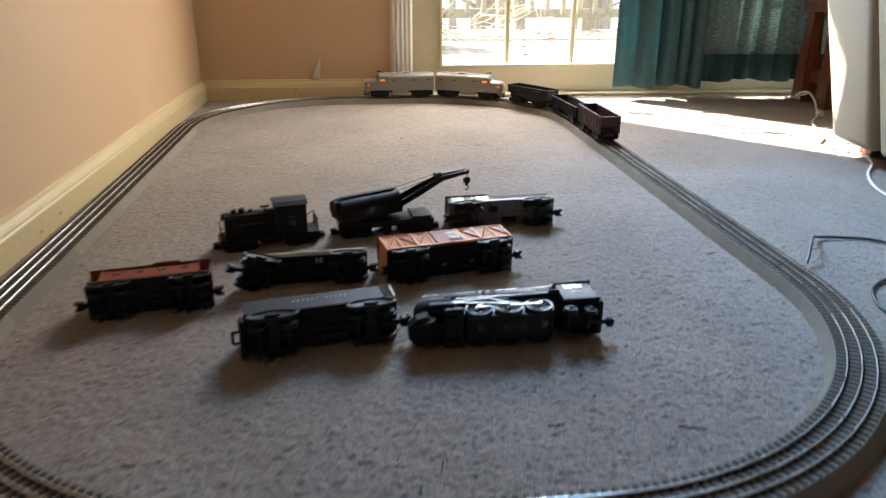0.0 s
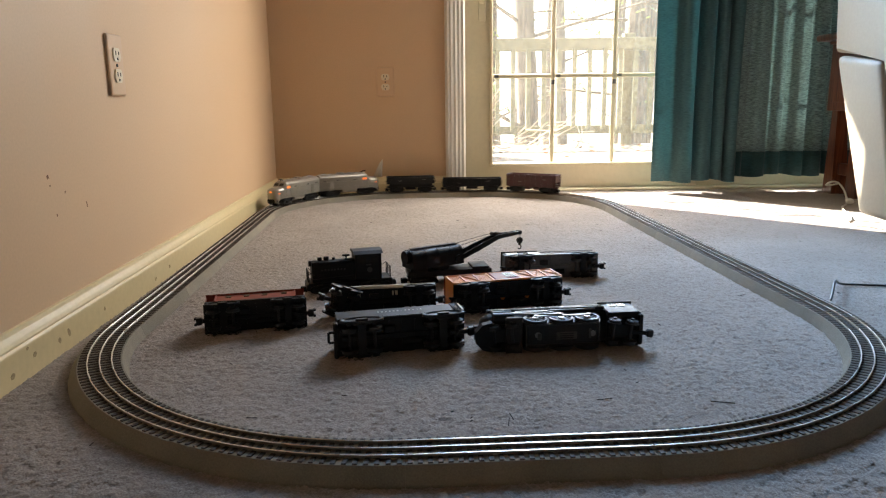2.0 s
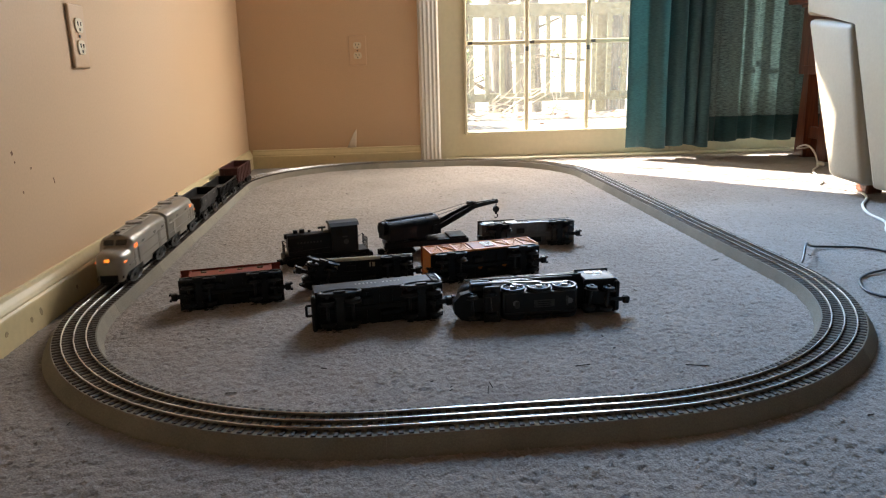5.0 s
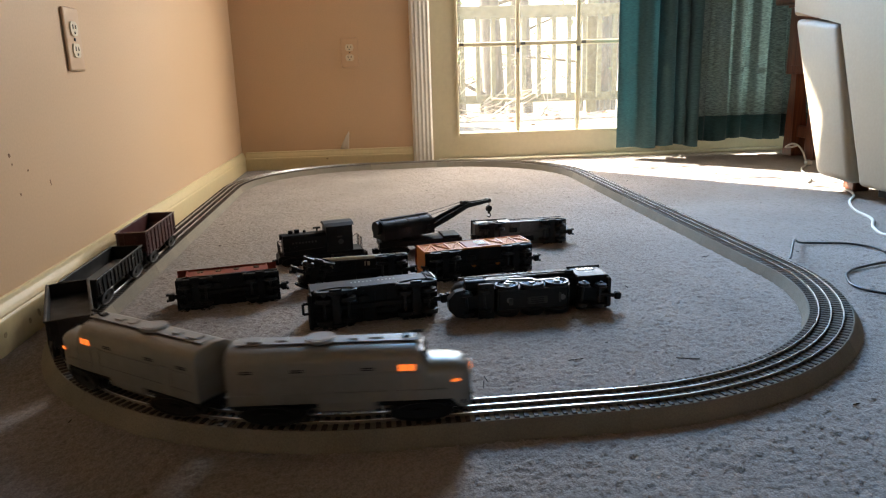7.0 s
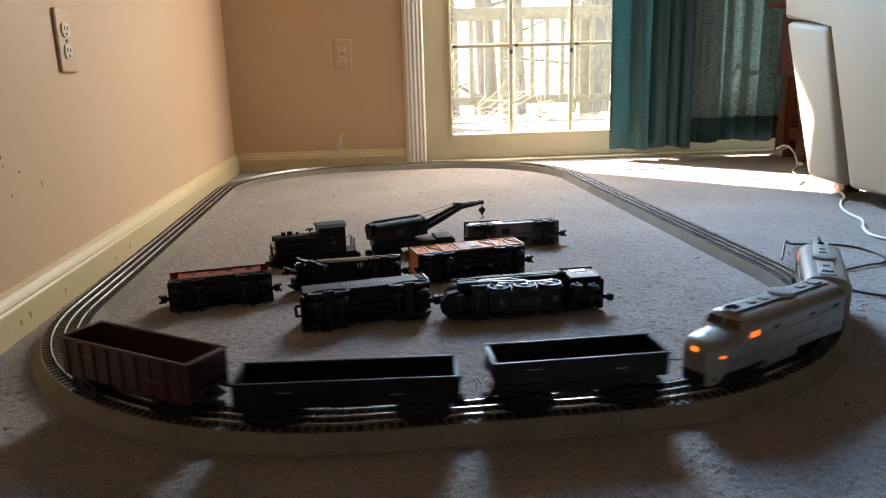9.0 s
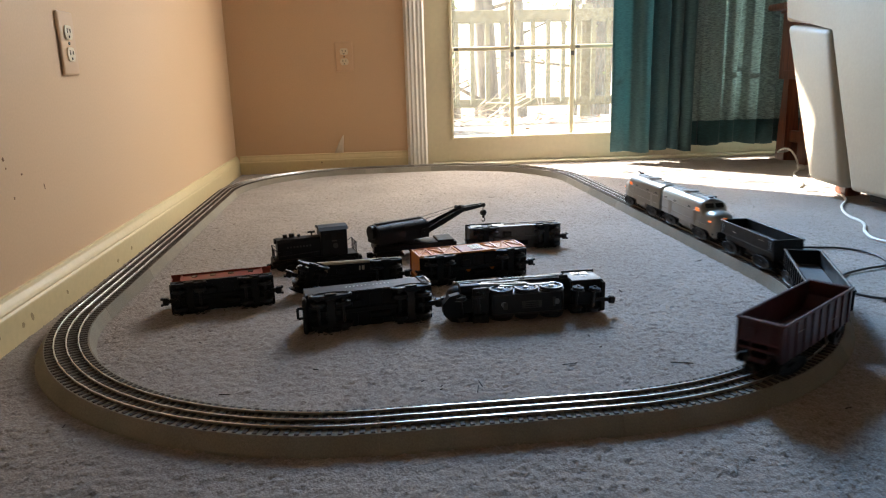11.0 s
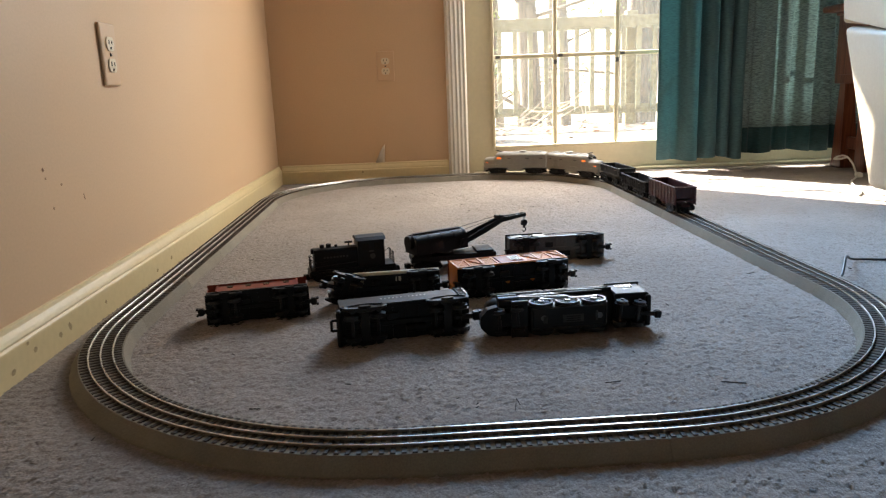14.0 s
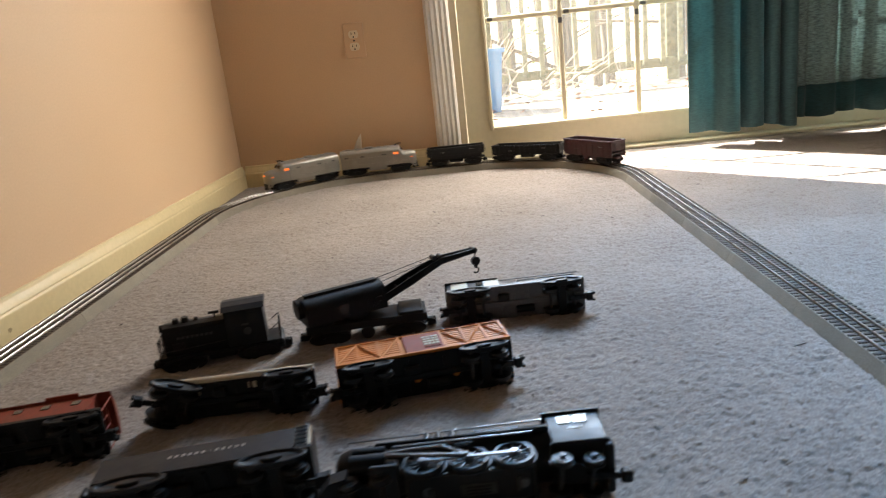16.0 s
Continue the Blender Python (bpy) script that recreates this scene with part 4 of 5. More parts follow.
def steam_loco():
    thing = empty("toy_steam_locomotive", "black toy steam locomotive lying on its side with bright drive rods", "toy locomotive", STOCK)
    bm = bmesh.new()
    rings = [[Vector((x, r * 1.05 * math.cos(a), zc + r * math.sin(a))) for a in np.linspace(0, 2 * math.pi, 25)[:-1]] for x, r, zc in
             ((-0.112, 0.004, 0.044), (-0.111, 0.012, 0.044), (-0.107, 0.0175, 0.045), (-0.100, 0.0195, 0.046), (-0.098, 0.0205, 0.046), (0.020, 0.0215, 0.047), (0.050, 0.0235, 0.047), (0.076, 0.0240, 0.047))]
    loft(bm, rings)
    boiler = part("boiler", bm, BLACK_GLOSS, thing, smooth=40)
    for x in (-0.075, -0.045, -0.015, 0.015, 0.040):
        bm = bmesh.new()
        cyl(bm, 0.0228, 0.0018, (x, 0, 0.0468), "x", 28)
        part("boiler_band", bm, BLACK_GLOSS, boiler)
    for x, r, h in ((-0.085, 0.0065, 0.012), (-0.040, 0.009, 0.007), (0.010, 0.009, 0.007), (0.036, 0.004, 0.010)):
        bm = bmesh.new()
        cyl(bm, r, h + 0.006, (x, 0, 0.066 + h / 2), "z", 16, r * 0.85)
        part("dome", bm, BLACK_GLOSS, boiler, smooth=35)
    bm = bmesh.new()
    for s in (-1, 1):
        box(bm, (0.046, 0.0022, 0.048), (0.098, s * 0.0248, 0.0430), bevel=0.0006)
    box(bm, (0.0022, 0.050, 0.046), (0.0765, 0, 0.0430))
    loft(bm, [[Vector((x, y, z)) for y, z in [(-0.0285, 0.066), (-0.018, 0.073), (0, 0.0755), (0.018, 0.073), (0.0285, 0.066), (0.0285, 0.0645), (-0.0285, 0.0645)]] for x in (0.072, 0.124)])
    cab = part("cab", bm, BLACK_GLOSS, thing)
    for s in (-1, 1):
        bm = bmesh.new()
        for x in (0.090, 0.104):
            for a, b, c, d in ((0.0105, 0.0012, 0, 0.0055), (0.0105, 0.0012, 0, -0.0055), (0.0012, 0.0110, 0.0052, 0), (0.0012, 0.0110, -0.0052, 0)):
                box(bm, (a, 0.0012, b), (x + c, s * 0.0262, 0.0540 + d))
        part("window_frame", bm, BRIGHT, cab, "worn bright cab window frames")
        boxes("window", WINDOW_DARK, cab, [((0.0095, 0.0008, 0.0098), (x, s * 0.0261, 0.0540)) for x in (0.090, 0.104)])
        boxes("number_bar", WHITE_MARK, cab, [((0.012, 0.0004, 0.003), (0.098, s * 0.0261, 0.040))], "faded white number bar")
        bm = bmesh.new()
        box(bm, (0.150, 0.0065, 0.0020), (0.000, s * 0.0262, 0.0420), bevel=0.0006)
        box(bm, (0.040, 0.0050, 0.0080), (0.030, s * 0.0255, 0.0475), bevel=0.0016)
        for x in (-0.030, -0.020, -0.008):
            cyl(bm, 0.0035, 0.009, (x, s * 0.0255, 0.0480), "z", 12)
        part("running_board", bm, BLACK_GLOSS, thing)
        bm = bmesh.new()
        rod(bm, (-0.100, s * 0.0245, 0.0560), (0.072, s * 0.0262, 0.0585), 0.0008, 6)
        rod(bm, (-0.060, s * 0.0270, 0.0375), (0.060, s * 0.0270, 0.0390), 0.0011, 6)
        part("hand_rail", bm, BRIGHT, thing, "bright wire hand rail")
        bm = bmesh.new()
        cyl(bm, 0.0085, 0.030, (-0.080, s * 0.0215, 0.0235), "x", 18)
        cyl(bm, 0.0055, 0.028, (-0.080, s * 0.0240, 0.0355), "x", 16)
        part("cylinder", bm, BLACK_GLOSS, thing, smooth=35)
        for x in (-0.034, 0.004, 0.042):
            driver(thing, x, s)
        bm = bmesh.new()
        box(bm, (0.082, 0.0016, 0.0042), (0.004, s * 0.0268, 0.0120), bevel=0.0006)
        for x in (-0.034, 0.004, 0.042):
            cyl(bm, 0.0032, 0.0026, (x, s * 0.0272, 0.0120), "y", 12)
        part("side_rod", bm, BRIGHT, thing, "bright nickel side rod")
        bm = bmesh.new()
        rod(bm, (0.004, s * 0.0284, 0.0120), (-0.066, s * 0.0284, 0.0235), 0.0016, 6)
        rod(bm, (-0.020, s * 0.0284, 0.0300), (-0.066, s * 0.0284, 0.0270), 0.0012, 6)
        rod(bm, (0.004, s * 0.0290, 0.0120), (-0.020, s * 0.0290, 0.0300), 0.0012, 6)
        part("main_rod", bm, BRIGHT, thing, "bright nickel main rod")
    bm = bmesh.new()
    box(bm, (0.104, 0.030, 0.022), (0.004, 0, 0.0180), bevel=0.0015)
    frame_part = part("motor_frame", bm, BLACK_WORN, thing)
    bm = bmesh.new()
    box(bm, (0.030, 0.011, 0.0008), (0.010, 0.002, 0.0068), bevel=0.0003)
    plate = part("maker_plate", bm, STEEL_WORN, frame_part, "small bright maker's plate")
    boxes("lettering_bar", BLACK, plate, [((0.020, 0.0012, 0.0004), (0.010, -0.001 + 0.003 * k, 0.0062)) for k in range(3)])
    bm = bmesh.new()
    cyl(bm, 0.0042, 0.0020, (-0.032, 0, 0.0065), "z", 14)
    cyl(bm, 0.0042, 0.0020, (0.048, 0, 0.0065), "z", 14)
    part("pickup_roller", bm, BRIGHT, frame_part)
    for s in (-1, 1):
        boxes("frame_rim", STEEL_WORN, frame_part, [((0.108, 0.0016, 0.0040), (0.004, s * 0.0152, 0.0070))], bevel=0.0004)
        boxes("frame_rim", STEEL_WORN, frame_part, [((0.0016, 0.0288, 0.0040), (0.004 + s * 0.0532, 0, 0.0070))], bevel=0.0004)
    boxes("brush_holder", STEEL_WORN, frame_part, [((0.0060, 0.0100, 0.0030), (-0.030, 0.002, 0.0062))], bevel=0.0008)
    boxes("rear_clip", STEEL_WORN, frame_part, [((0.0034, 0.0140, 0.0020), (0.044, 0.0, 0.0064))], bevel=0.0006)
    bm = bmesh.new()
    box(bm, (0.024, 0.054, 0.0050), (-0.066, 0, 0.0105), bevel=0.0012)
    box(bm, (0.020, 0.048, 0.0120), (-0.066, 0, 0.0180), bevel=0.0012)
    part("cylinder_saddle", bm, BLACK_WORN, thing, "dull black cross plate under the cylinders")
    bm = bmesh.new()
    loft(bm, [[Vector((x, y * k, z)) for y, z in [(-0.022, 0.004), (0.022, 0.004), (0.020, 0.022), (-0.020, 0.022)]] for x, k in ((-0.098, 1.0), (-0.112, 0.85), (-0.122, 0.35))])
    part("pilot", bm, BLACK, thing)
    bm = bmesh.new()
    box(bm, (0.118, 0.018, 0.006), (0.005, 0, 0.0310))
    box(bm, (0.050, 0.050, 0.004), (0.098, 0, 0.0205), bevel=0.001)
    box(bm, (0.008, 0.046, 0.012), (0.121, 0, 0.0180), bevel=0.002)
    part("rear_frame", bm, BLACK, thing)
    for x, c in ((-0.082, 0), (0.092, 1)):
        bm = bmesh.new()
        box(bm, (0.036, 0.020, 0.003), (0, 0, 0.0130), bevel=0.001)
        if c:
            box(bm, (0.034, 0.006, 0.003), (0.026, 0, 0.0085), bevel=0.0008)
            box(bm, (0.010, 0.011, 0.010), (0.041, 0, 0.0085), bevel=0.002)
        t = part("pony_truck", bm, BLACK, thing)
        t.matrix_basis = pose(x, 0, 0, 0, 0, 6 if c else -5)
        wheelset(t, -0.013, 0.0085)
        wheelset(t, 0.013, 0.0085)
    return lying(thing, 0.226, 0.318, 3.8, 0.0285, 1.06)


def stock_car():
    thing = empty("toy_stock_car", "orange toy livestock car with a brown door lying on its side", "toy freight car", STOCK)
    w = 0.0270
    underbody(thing, 0.206, 2 * w - 0.004, 0.0205, BLACK)
    bm = bmesh.new()
    box(bm, (0.206, 2 * w - 0.004, 0.056), (0, 0, 0.0500), bevel=0.0006)
    body = part("body", bm, ORANGE, thing)
    bm = bmesh.new()
    loft(bm, [[Vector((x, y, z)) for y, z in [(-w - 0.002, 0.0775), (0, 0.0835), (w + 0.002, 0.0775)]] for x in (-0.105, 0.105)])
    part("roof", bm, BROWN_RED, thing)
    for s in (-1, 1):
        y = s * (w - 0.0014)
        for k in range(9):
            z = 0.0255 + 0.0060 * k
            boxes("slat", ORANGE, body, [((0.078, 0.0018, 0.0042), (-0.0640, y, z))])
            boxes("slat", ORANGE, body, [((0.078, 0.0018, 0.0042), (0.0640, y, z))])
        for side in (-1, 1):
            for x in (0.0260, 0.0515, 0.0770, 0.1015):
                boxes("side_post", ORANGE, body, [((0.0030, 0.0026, 0.055), (side * x, s * (w - 0.0002), 0.0500))])
            for i, (a, b) in enumerate(((0.0260, 0.0515), (0.0515, 0.0770), (0.0770, 0.1015))):
                za, zb = (0.025, 0.075) if i % 2 else (0.075, 0.025)
                p, q = Vector((side * a, s * (w + 0.0004), za)), Vector((side * b, s * (w + 0.0004), zb))
                bm = bmesh.new()
                rod(bm, p, q, 0.0013, 4)
                part("diagonal_brace", bm, ORANGE, body)
        for z in (0.0235, 0.0765):
            boxes("side_sill", ORANGE, body, [((0.206, 0.0028, 0.0032), (0, s * (w - 0.0002), z))])
        bm = bmesh.new()
        box(bm, (0.046, 0.0026, 0.052), (0.002, s * (w - 0.0002), 0.0490), bevel=0.0005)
        door = part("door", bm, BROWN_RED, body, "brown-red sliding door")
        for k in range(5):
            boxes("door_slat", CREAM if k > 0 else BROWN_RED, door, [((0.0040, 0.0016, 0.0040), (0.004 + 0.0050 * j, s * (w + 0.0012), 0.0335 + 0.0070 * k)) for j in range(4)], "pale slatted door vents")
    for x, c in ((-0.012, ORANGE), (0.034, ORANGE)):
        bm = bmesh.new()
        cyl(bm, 0.0042, 0.0020, (x, 0.004, 0.0188), "z", 12)
        part("chassis_clip", bm, c, thing, "orange body clip showing through the underframe")
    for s in (-1, 1):
        bm = bmesh.new()
        ladder(bm, s * 0.1045, 0.016, 0.026, 0.072, 6, axis="y")
        part("ladder", bm, ORANGE, body)
    truck(thing, -0.068, 0.034, coupler=-1)
    truck(thing, 0.068, 0.034, coupler=1)
    return lying(thing, 0.180, 0.545, 13, 0.0272, 1.03)


def work_caboose():
    thing = empty("toy_work_caboose", "dark grey toy work caboose with pale cab, tipped over", "toy freight car", STOCK)
    w = 0.0255
    underbody(thing, 0.200, 2 * w, 0.0205, GREY)
    bm = bmesh.new()
    box(bm, (0.074, 2 * w - 0.004, 0.036), (-0.062, 0, 0.0400), bevel=0.001)
    cab = part("cab", bm, DARK_GREY, thing)
    bm = bmesh.new()
    loft(bm, [[Vector((x, y, z)) for y, z in [(-w - 0.001, 0.0580), (0, 0.0635), (w + 0.001, 0.0580)]] for x in (-0.101, -0.022)])
    part("roof", bm, DARK_GREY, cab)
    for s in (-1, 1):
        boxes("window", WINDOW_DARK, cab, [((0.010, 0.0016, 0.011), (-0.050, s * (w - 0.0016), 0.0450))])
        boxes("side_panel", CREAM, cab, [((0.024, 0.0012, 0.028), (-0.080, s * (w - 0.0016), 0.0420))], "pale side panel")
        boxes("side_panel", CREAM, cab, [((0.022, 0.0012, 0.028), (-0.0325, s * (w - 0.0016), 0.0420))], "pale side panel")
        boxes("side_sill", GREY, thing, [((0.200, 0.003, 0.008), (0, s * (w - 0.0010), 0.0235))])
        boxes("tool_box", DARK_GREY, thing, [((0.086, 0.012, 0.020), (0.048, s * (w - 0.008), 0.0330))], bevel=0.001)
        boxes("box_lid", GREY, thing, [((0.026, 0.013, 0.002), (0.019 + 0.029 * k, s * (w - 0.0078), 0.0440)) for k in range(3)])
        bm = bmesh.new()
        for k in range(7):
            rod(bm, (-0.019 + 0.0034 * k, s * (w + 0.0004), 0.026), (-0.019 + 0.0034 * k, s * (w + 0.0004), 0.046), 0.0006, 5)
        rod(bm, (-0.020, s * (w + 0.0004), 0.046), (0.096, s * (w + 0.0004), 0.046), 0.0008, 5)
        part("hand_rail", bm, DARK_GREY, thing)
    truck(thing, -0.066, 0.034, coupler=-1)
    truck(thing, 0.066, 0.034, coupler=1)
    return lying(thing, 0.296, 0.771, 5, 0.0258, 1.03)


def flat_car():
    thing = empty("toy_flat_car", "black toy flat car with cream side tube lying tipped over", "toy freight car", STOCK)
    w = 0.0250
    underbody(thing, 0.190, 2 * w - 0.006, 0.0205, BLACK)
    bm = bmesh.new()
    box(bm, (0.190, 2 * w - 0.002, 0.006), (0, 0, 0.0245), bevel=0.001)
    part("deck", bm, BLACK_WORN, thing)
    bm = bmesh.new()
    rod(bm, (-0.074, -w + 0.0015, 0.0250), (0.094, -w + 0.0015, 0.0250), 0.0044, 14)
    part("side_tube", bm, CREAM, thing, "long cream tube along the upper side", smooth=35)
    boxes("end_block", BLACK, thing, [((0.014, 2 * w - 0.006, 0.018), (-0.084, 0, 0.0330)), ((0.010, 2 * w - 0.012, 0.012), (0.088, 0, 0.0310))], bevel=0.002)
    boxes("paper_label", CREAM, thing, [((0.024, 0.010, 0.0004), (-0.054, -w + 0.012, 0.0189))], "small pale label")
    boxes("paper_label", CREAM, thing, [((0.010, 0.008, 0.0004), (0.020, -w + 0.011, 0.0189))], "small pale label")
    bm = bmesh.new()
    cyl(bm, 0.016, 0.016, (0.008, 0.002, 0.0360), "z", 20)
    box(bm, (0.036, 0.030, 0.010), (0.008, 0.002, 0.0320), bevel=0.002)
    part("load_base", bm, BLACK_WORN, thing)
    t = truck(thing, -0.072, 0.034, coupler=-1)
    t.matrix_basis = pose(-0.074, -0.002, 0.001, 5, -7, 20)
    truck(thing, 0.064, 0.034, coupler=1)
    return lying(thing, -0.052, 0.527, 6, 0.0262)


def diesel_switcher():
    thing = empty("toy_diesel_switcher", "black toy diesel switcher standing upright on the carpet", "toy locomotive", STOCK)
    bm = bmesh.new()
    box(bm, (0.172, 0.050, 0.006), (0, 0, 0.0210), bevel=0.001)
    for s in (-1, 1):
        box(bm, (0.008, 0.048, 0.014), (s * 0.084, 0, 0.0160), bevel=0.002)
    part("chassis", bm, BLACK, thing)
    bm = bmesh.new()
    loft(bm, [[Vector((x, y, z)) for y, z in [(-0.0175, 0.024), (-0.0175, 0.0585), (-0.013, 0.0635), (0, 0.0655), (0.013, 0.0635), (0.0175, 0.0585), (0.0175, 0.024)]] for x in (-0.076, 0.012)])
    hood = part("hood", bm, BLACK, thing)
    bm = bmesh.new()
    box(bm, (0.054, 0.048, 0.054), (0.038, 0, 0.0505), bevel=0.001)
    cab = part("cab", bm, BLACK, thing)
    bm = bmesh.new()
    loft(bm, [[Vector((x, y, z)) for y, z in [(-0.0265, 0.0770), (-0.017, 0.0825), (0, 0.0845), (0.017, 0.0825), (0.0265, 0.0770)]] for x in (0.008, 0.068)])
    part("cab_roof", bm, BLACK_WORN, cab)
    for s in (-1, 1):
        for x in (0.026, 0.050):
            boxes("window", WINDOW_DARK, cab, [((0.013, 0.0012, 0.013), (x, s * 0.0243, 0.0640))])
        boxes("lettering_bar", FADED, hood, [((0.0035, 0.0004, 0.0035), (-0.056 + 0.0065 * k, s * 0.0178, 0.0480)) for k in range(8)], "worn grey lettering bars")
        bm = bmesh.new()
        cyl(bm, 0.0055, 0.0006, (0.040, s * 0.0243, 0.0440), "y", 18)
        part("round_emblem", bm, FADED, cab, "small worn round emblem")
        boxes("number_bar", FADED, cab, [((0.010, 0.0004, 0.0028), (0.038, s * 0.0243, 0.0545))], "worn grey number bar")
        for e in (-1, 1):
            bm = bmesh.new()
            for y in (0.006, 0.014, 0.0225):
                rod(bm, (e * 0.0835, s * y, 0.024), (e * 0.0835, s * y, 0.0480), 0.0007, 6)
            rod(bm, (e * 0.0835, s * 0.006, 0.0480), (e * 0.0835, s * 0.0225, 0.0480), 0.0007, 6)
            rod(bm, (e * 0.0835, s * 0.0225, 0.0480), (e * 0.072, s * 0.0235, 0.0400), 0.0007, 6)
            part("end_railing", bm, STEEL, thing)
        bm = bmesh.new()
        rod(bm, (-0.078, s * 0.0235, 0.0320), (0.008, s * 0.0235, 0.0360), 0.0007, 6)
        part("hand_rail", bm, STEEL, thing)
        boxes("louvre_panel", BLACK_WORN, hood, [((0.0012, 0.0008, 0.012), (-0.064 + 0.0026 * k, s * 0.0178, 0.0350)) for k in range(7)])
    for x, r, h in ((-0.058, 0.0048, 0.006), (-0.045, 0.0056, 0.007), (-0.030, 0.0030, 0.004)):
        bm = bmesh.new()
        cyl(bm, r, h, (x, 0, 0.0655 + h / 2), "z", 14, r * 0.9)
        part("exhaust_stack", bm, BLACK, hood)
    bm = bmesh.new()
    rod(bm, (-0.004, 0, 0.0650), (-0.004, 0, 0.0715), 0.0016)
    rod(bm, (-0.012, 0, 0.0725), (0.003, 0, 0.0725), 0.0022, 8)
    part("bell", bm, STEEL, hood)
    bm = bmesh.new()
    cyl(bm, 0.0058, 0.010, (-0.076, 0, 0.0600), "x", 16)
    part("headlight", bm, BLACK_WORN, hood)
    bm = bmesh.new()
    box(bm, (0.040, 0.040, 0.010), (0.000, 0, 0.0140), bevel=0.002)
    part("fuel_tank", bm, BLACK, thing)
    truck(thing, -0.052, 0.036, coupler=-1)
    truck(thing, 0.052, 0.036, coupler=1)
    thing.matrix_basis = pose(-0.137, 0.730, -0.002, 0, 0, 15)


def crane_car():
    thing = empty("toy_crane_car", "black toy wrecking crane car with raised boom and hook", "toy freight car", STOCK)
    bm = bmesh.new()
    box(bm, (0.178, 0.054, 0.012), (0, 0, 0.0260), bevel=0.0012)
    for s in (-1, 1):
        box(bm, (0.036, 0.052, 0.005), (s * 0.066, 0, 0.0340), bevel=0.001)
    part("deck", bm, BLACK, thing)
    bm = bmesh.new()
    cyl(bm, 0.021, 0.008, (-0.018, 0, 0.036), "z", 24)
    part("turntable", bm, BLACK, thing)
    for s in (-1, 1):
        bm = bmesh.new()
        cyl(bm, 0.0100, 0.003, (0.0, s * 0.0235, 0.0130), "y", 20)
        rod(bm, (-0.012, s * 0.0235, 0.021), (0.010, s * 0.0235, 0.021), 0.002)
        part("jack_wheel", bm, STEEL, thing)
    truck(thing, -0.056, 0.036, coupler=-1)
    truck(thing, 0.056, 0.036, coupler=1)
    turn = 23
    bm = bmesh.new()
    prof = [(-0.024, 0.0405), (-0.0245, 0.0580)] + [(0.0245 * math.cos(a), 0.0580 + 0.0215 * math.sin(a)) for a in np.linspace(math.pi, 0, 13)][1:-1] + [(0.0245, 0.0580), (0.024, 0.0405)]
    loft(bm, [[Vector((x, y, z)) for y, z in prof] for x in (-0.078, 0.046)])
    house = part("crane_house", bm, BLACK_GLOSS, thing, "glossy black round-roofed crane cab", smooth=40)
    house.matrix_basis = pose(-0.018, 0, 0, 0, 0, turn)
    for x in (-0.074, -0.044, -0.014, 0.016, 0.042):
        bm = bmesh.new()
        loft(bm, [[Vector((xx, y * 1.02, z + 0.0006)) for y, z in prof] for xx in (x - 0.001, x + 0.001)])
        part("roof_rib", bm, BLACK_GLOSS, house)
    boxes("roof_walk", BLACK, house, [((0.112, 0.010, 0.0020), (-0.016, 0.0, 0.0810))])
    bm = bmesh.new()
    cyl(bm, 0.0145, 0.012, (-0.080, 0, 0.0640), "x", 20)
    part("boiler_end", bm, BLACK, house)
    for s in (-1, 1):
        bm = bmesh.new()
        cyl(bm, 0.0092, 0.004, (0.032, s * 0.0255, 0.0520), "y", 20)
        cyl(bm, 0.0030, 0.007, (0.032, s * 0.0260, 0.0520), "y", 10)
        part("winch_wheel", bm, BLACK, house)
        boxes("side_window", WINDOW_DARK, house, [((0.014, 0.0012, 0.012), (-0.022, s * 0.0242, 0.0560))])
    # boom, its outer end dropped like a gooseneck
    foot, knee, tip = Vector((0.042, 0, 0.0490)), Vector((0.150, 0, 0.0835)), Vector((0.212, 0, 0.0860))
    bm = bmesh.new()
    for s in (-1, 1):
        loft(bm, [[p + Vector((0, s * d + e * 0.0012, k)) for e, k in ((-1, -h), (1, -h), (1, h), (-1, h))] for p, d, h in ((foot, 0.0135, 0.0055), ((foot + knee) / 2, 0.0105, 0.0065), (knee, 0.0075, 0.0052), (tip, 0.0055, 0.0032))])
    for u in (0.1, 0.3, 0.5, 0.7, 0.9):
        p = foot.lerp(knee, u)
        rod(bm, p + Vector((0, -0.0115, 0)), p + Vector((0, 0.0115, 0)), 0.0012, 6)
    box(bm, (0.050, 0.016, 0.0016), foot.lerp(knee, 0.55) + Vector((0, 0, -0.003)), turn=Matrix.Rotation(-math.atan2(0.037, 0.108), 3, "Y"))
    boom = part("boom", bm, BLACK, house)
    for p, r in ((knee + Vector((-0.010, 0, 0.0065)), 0.0042), (knee + Vector((0.002, 0, 0.0060)), 0.0036), (tip, 0.0050)):
        bm = bmesh.new()
        cyl(bm, r, 0.012, p, "y", 14)
        part("sheave", bm, STEEL, boom)
    cables = [(Vector((0.030, 0.004, 0.0780)), knee + Vector((-0.010, 0.004, 0.0080))), (Vector((0.030, -0.004, 0.0720)), knee + Vector((-0.004, -0.004, 0.0070)))]
    cables += [(tip + Vector((0.003, s * 0.002, 0)), tip + Vector((0.003, s * 0.002, -0.014))) for s in (-1, 1)]
    for p, q in cables:
        bm = bmesh.new()
        rod(bm, p, q, 0.0005, 5)
        part("cable", bm, BLACK_CORD, boom)
    bm = bmesh.new()
    cyl(bm, 0.0075, 0.006, tip + Vector((0.003, 0, -0.0190)), "y", 8)
    cyl(bm, 0.0030, 0.006, tip + Vector((0.003, 0, -0.0275)), "z", 8)
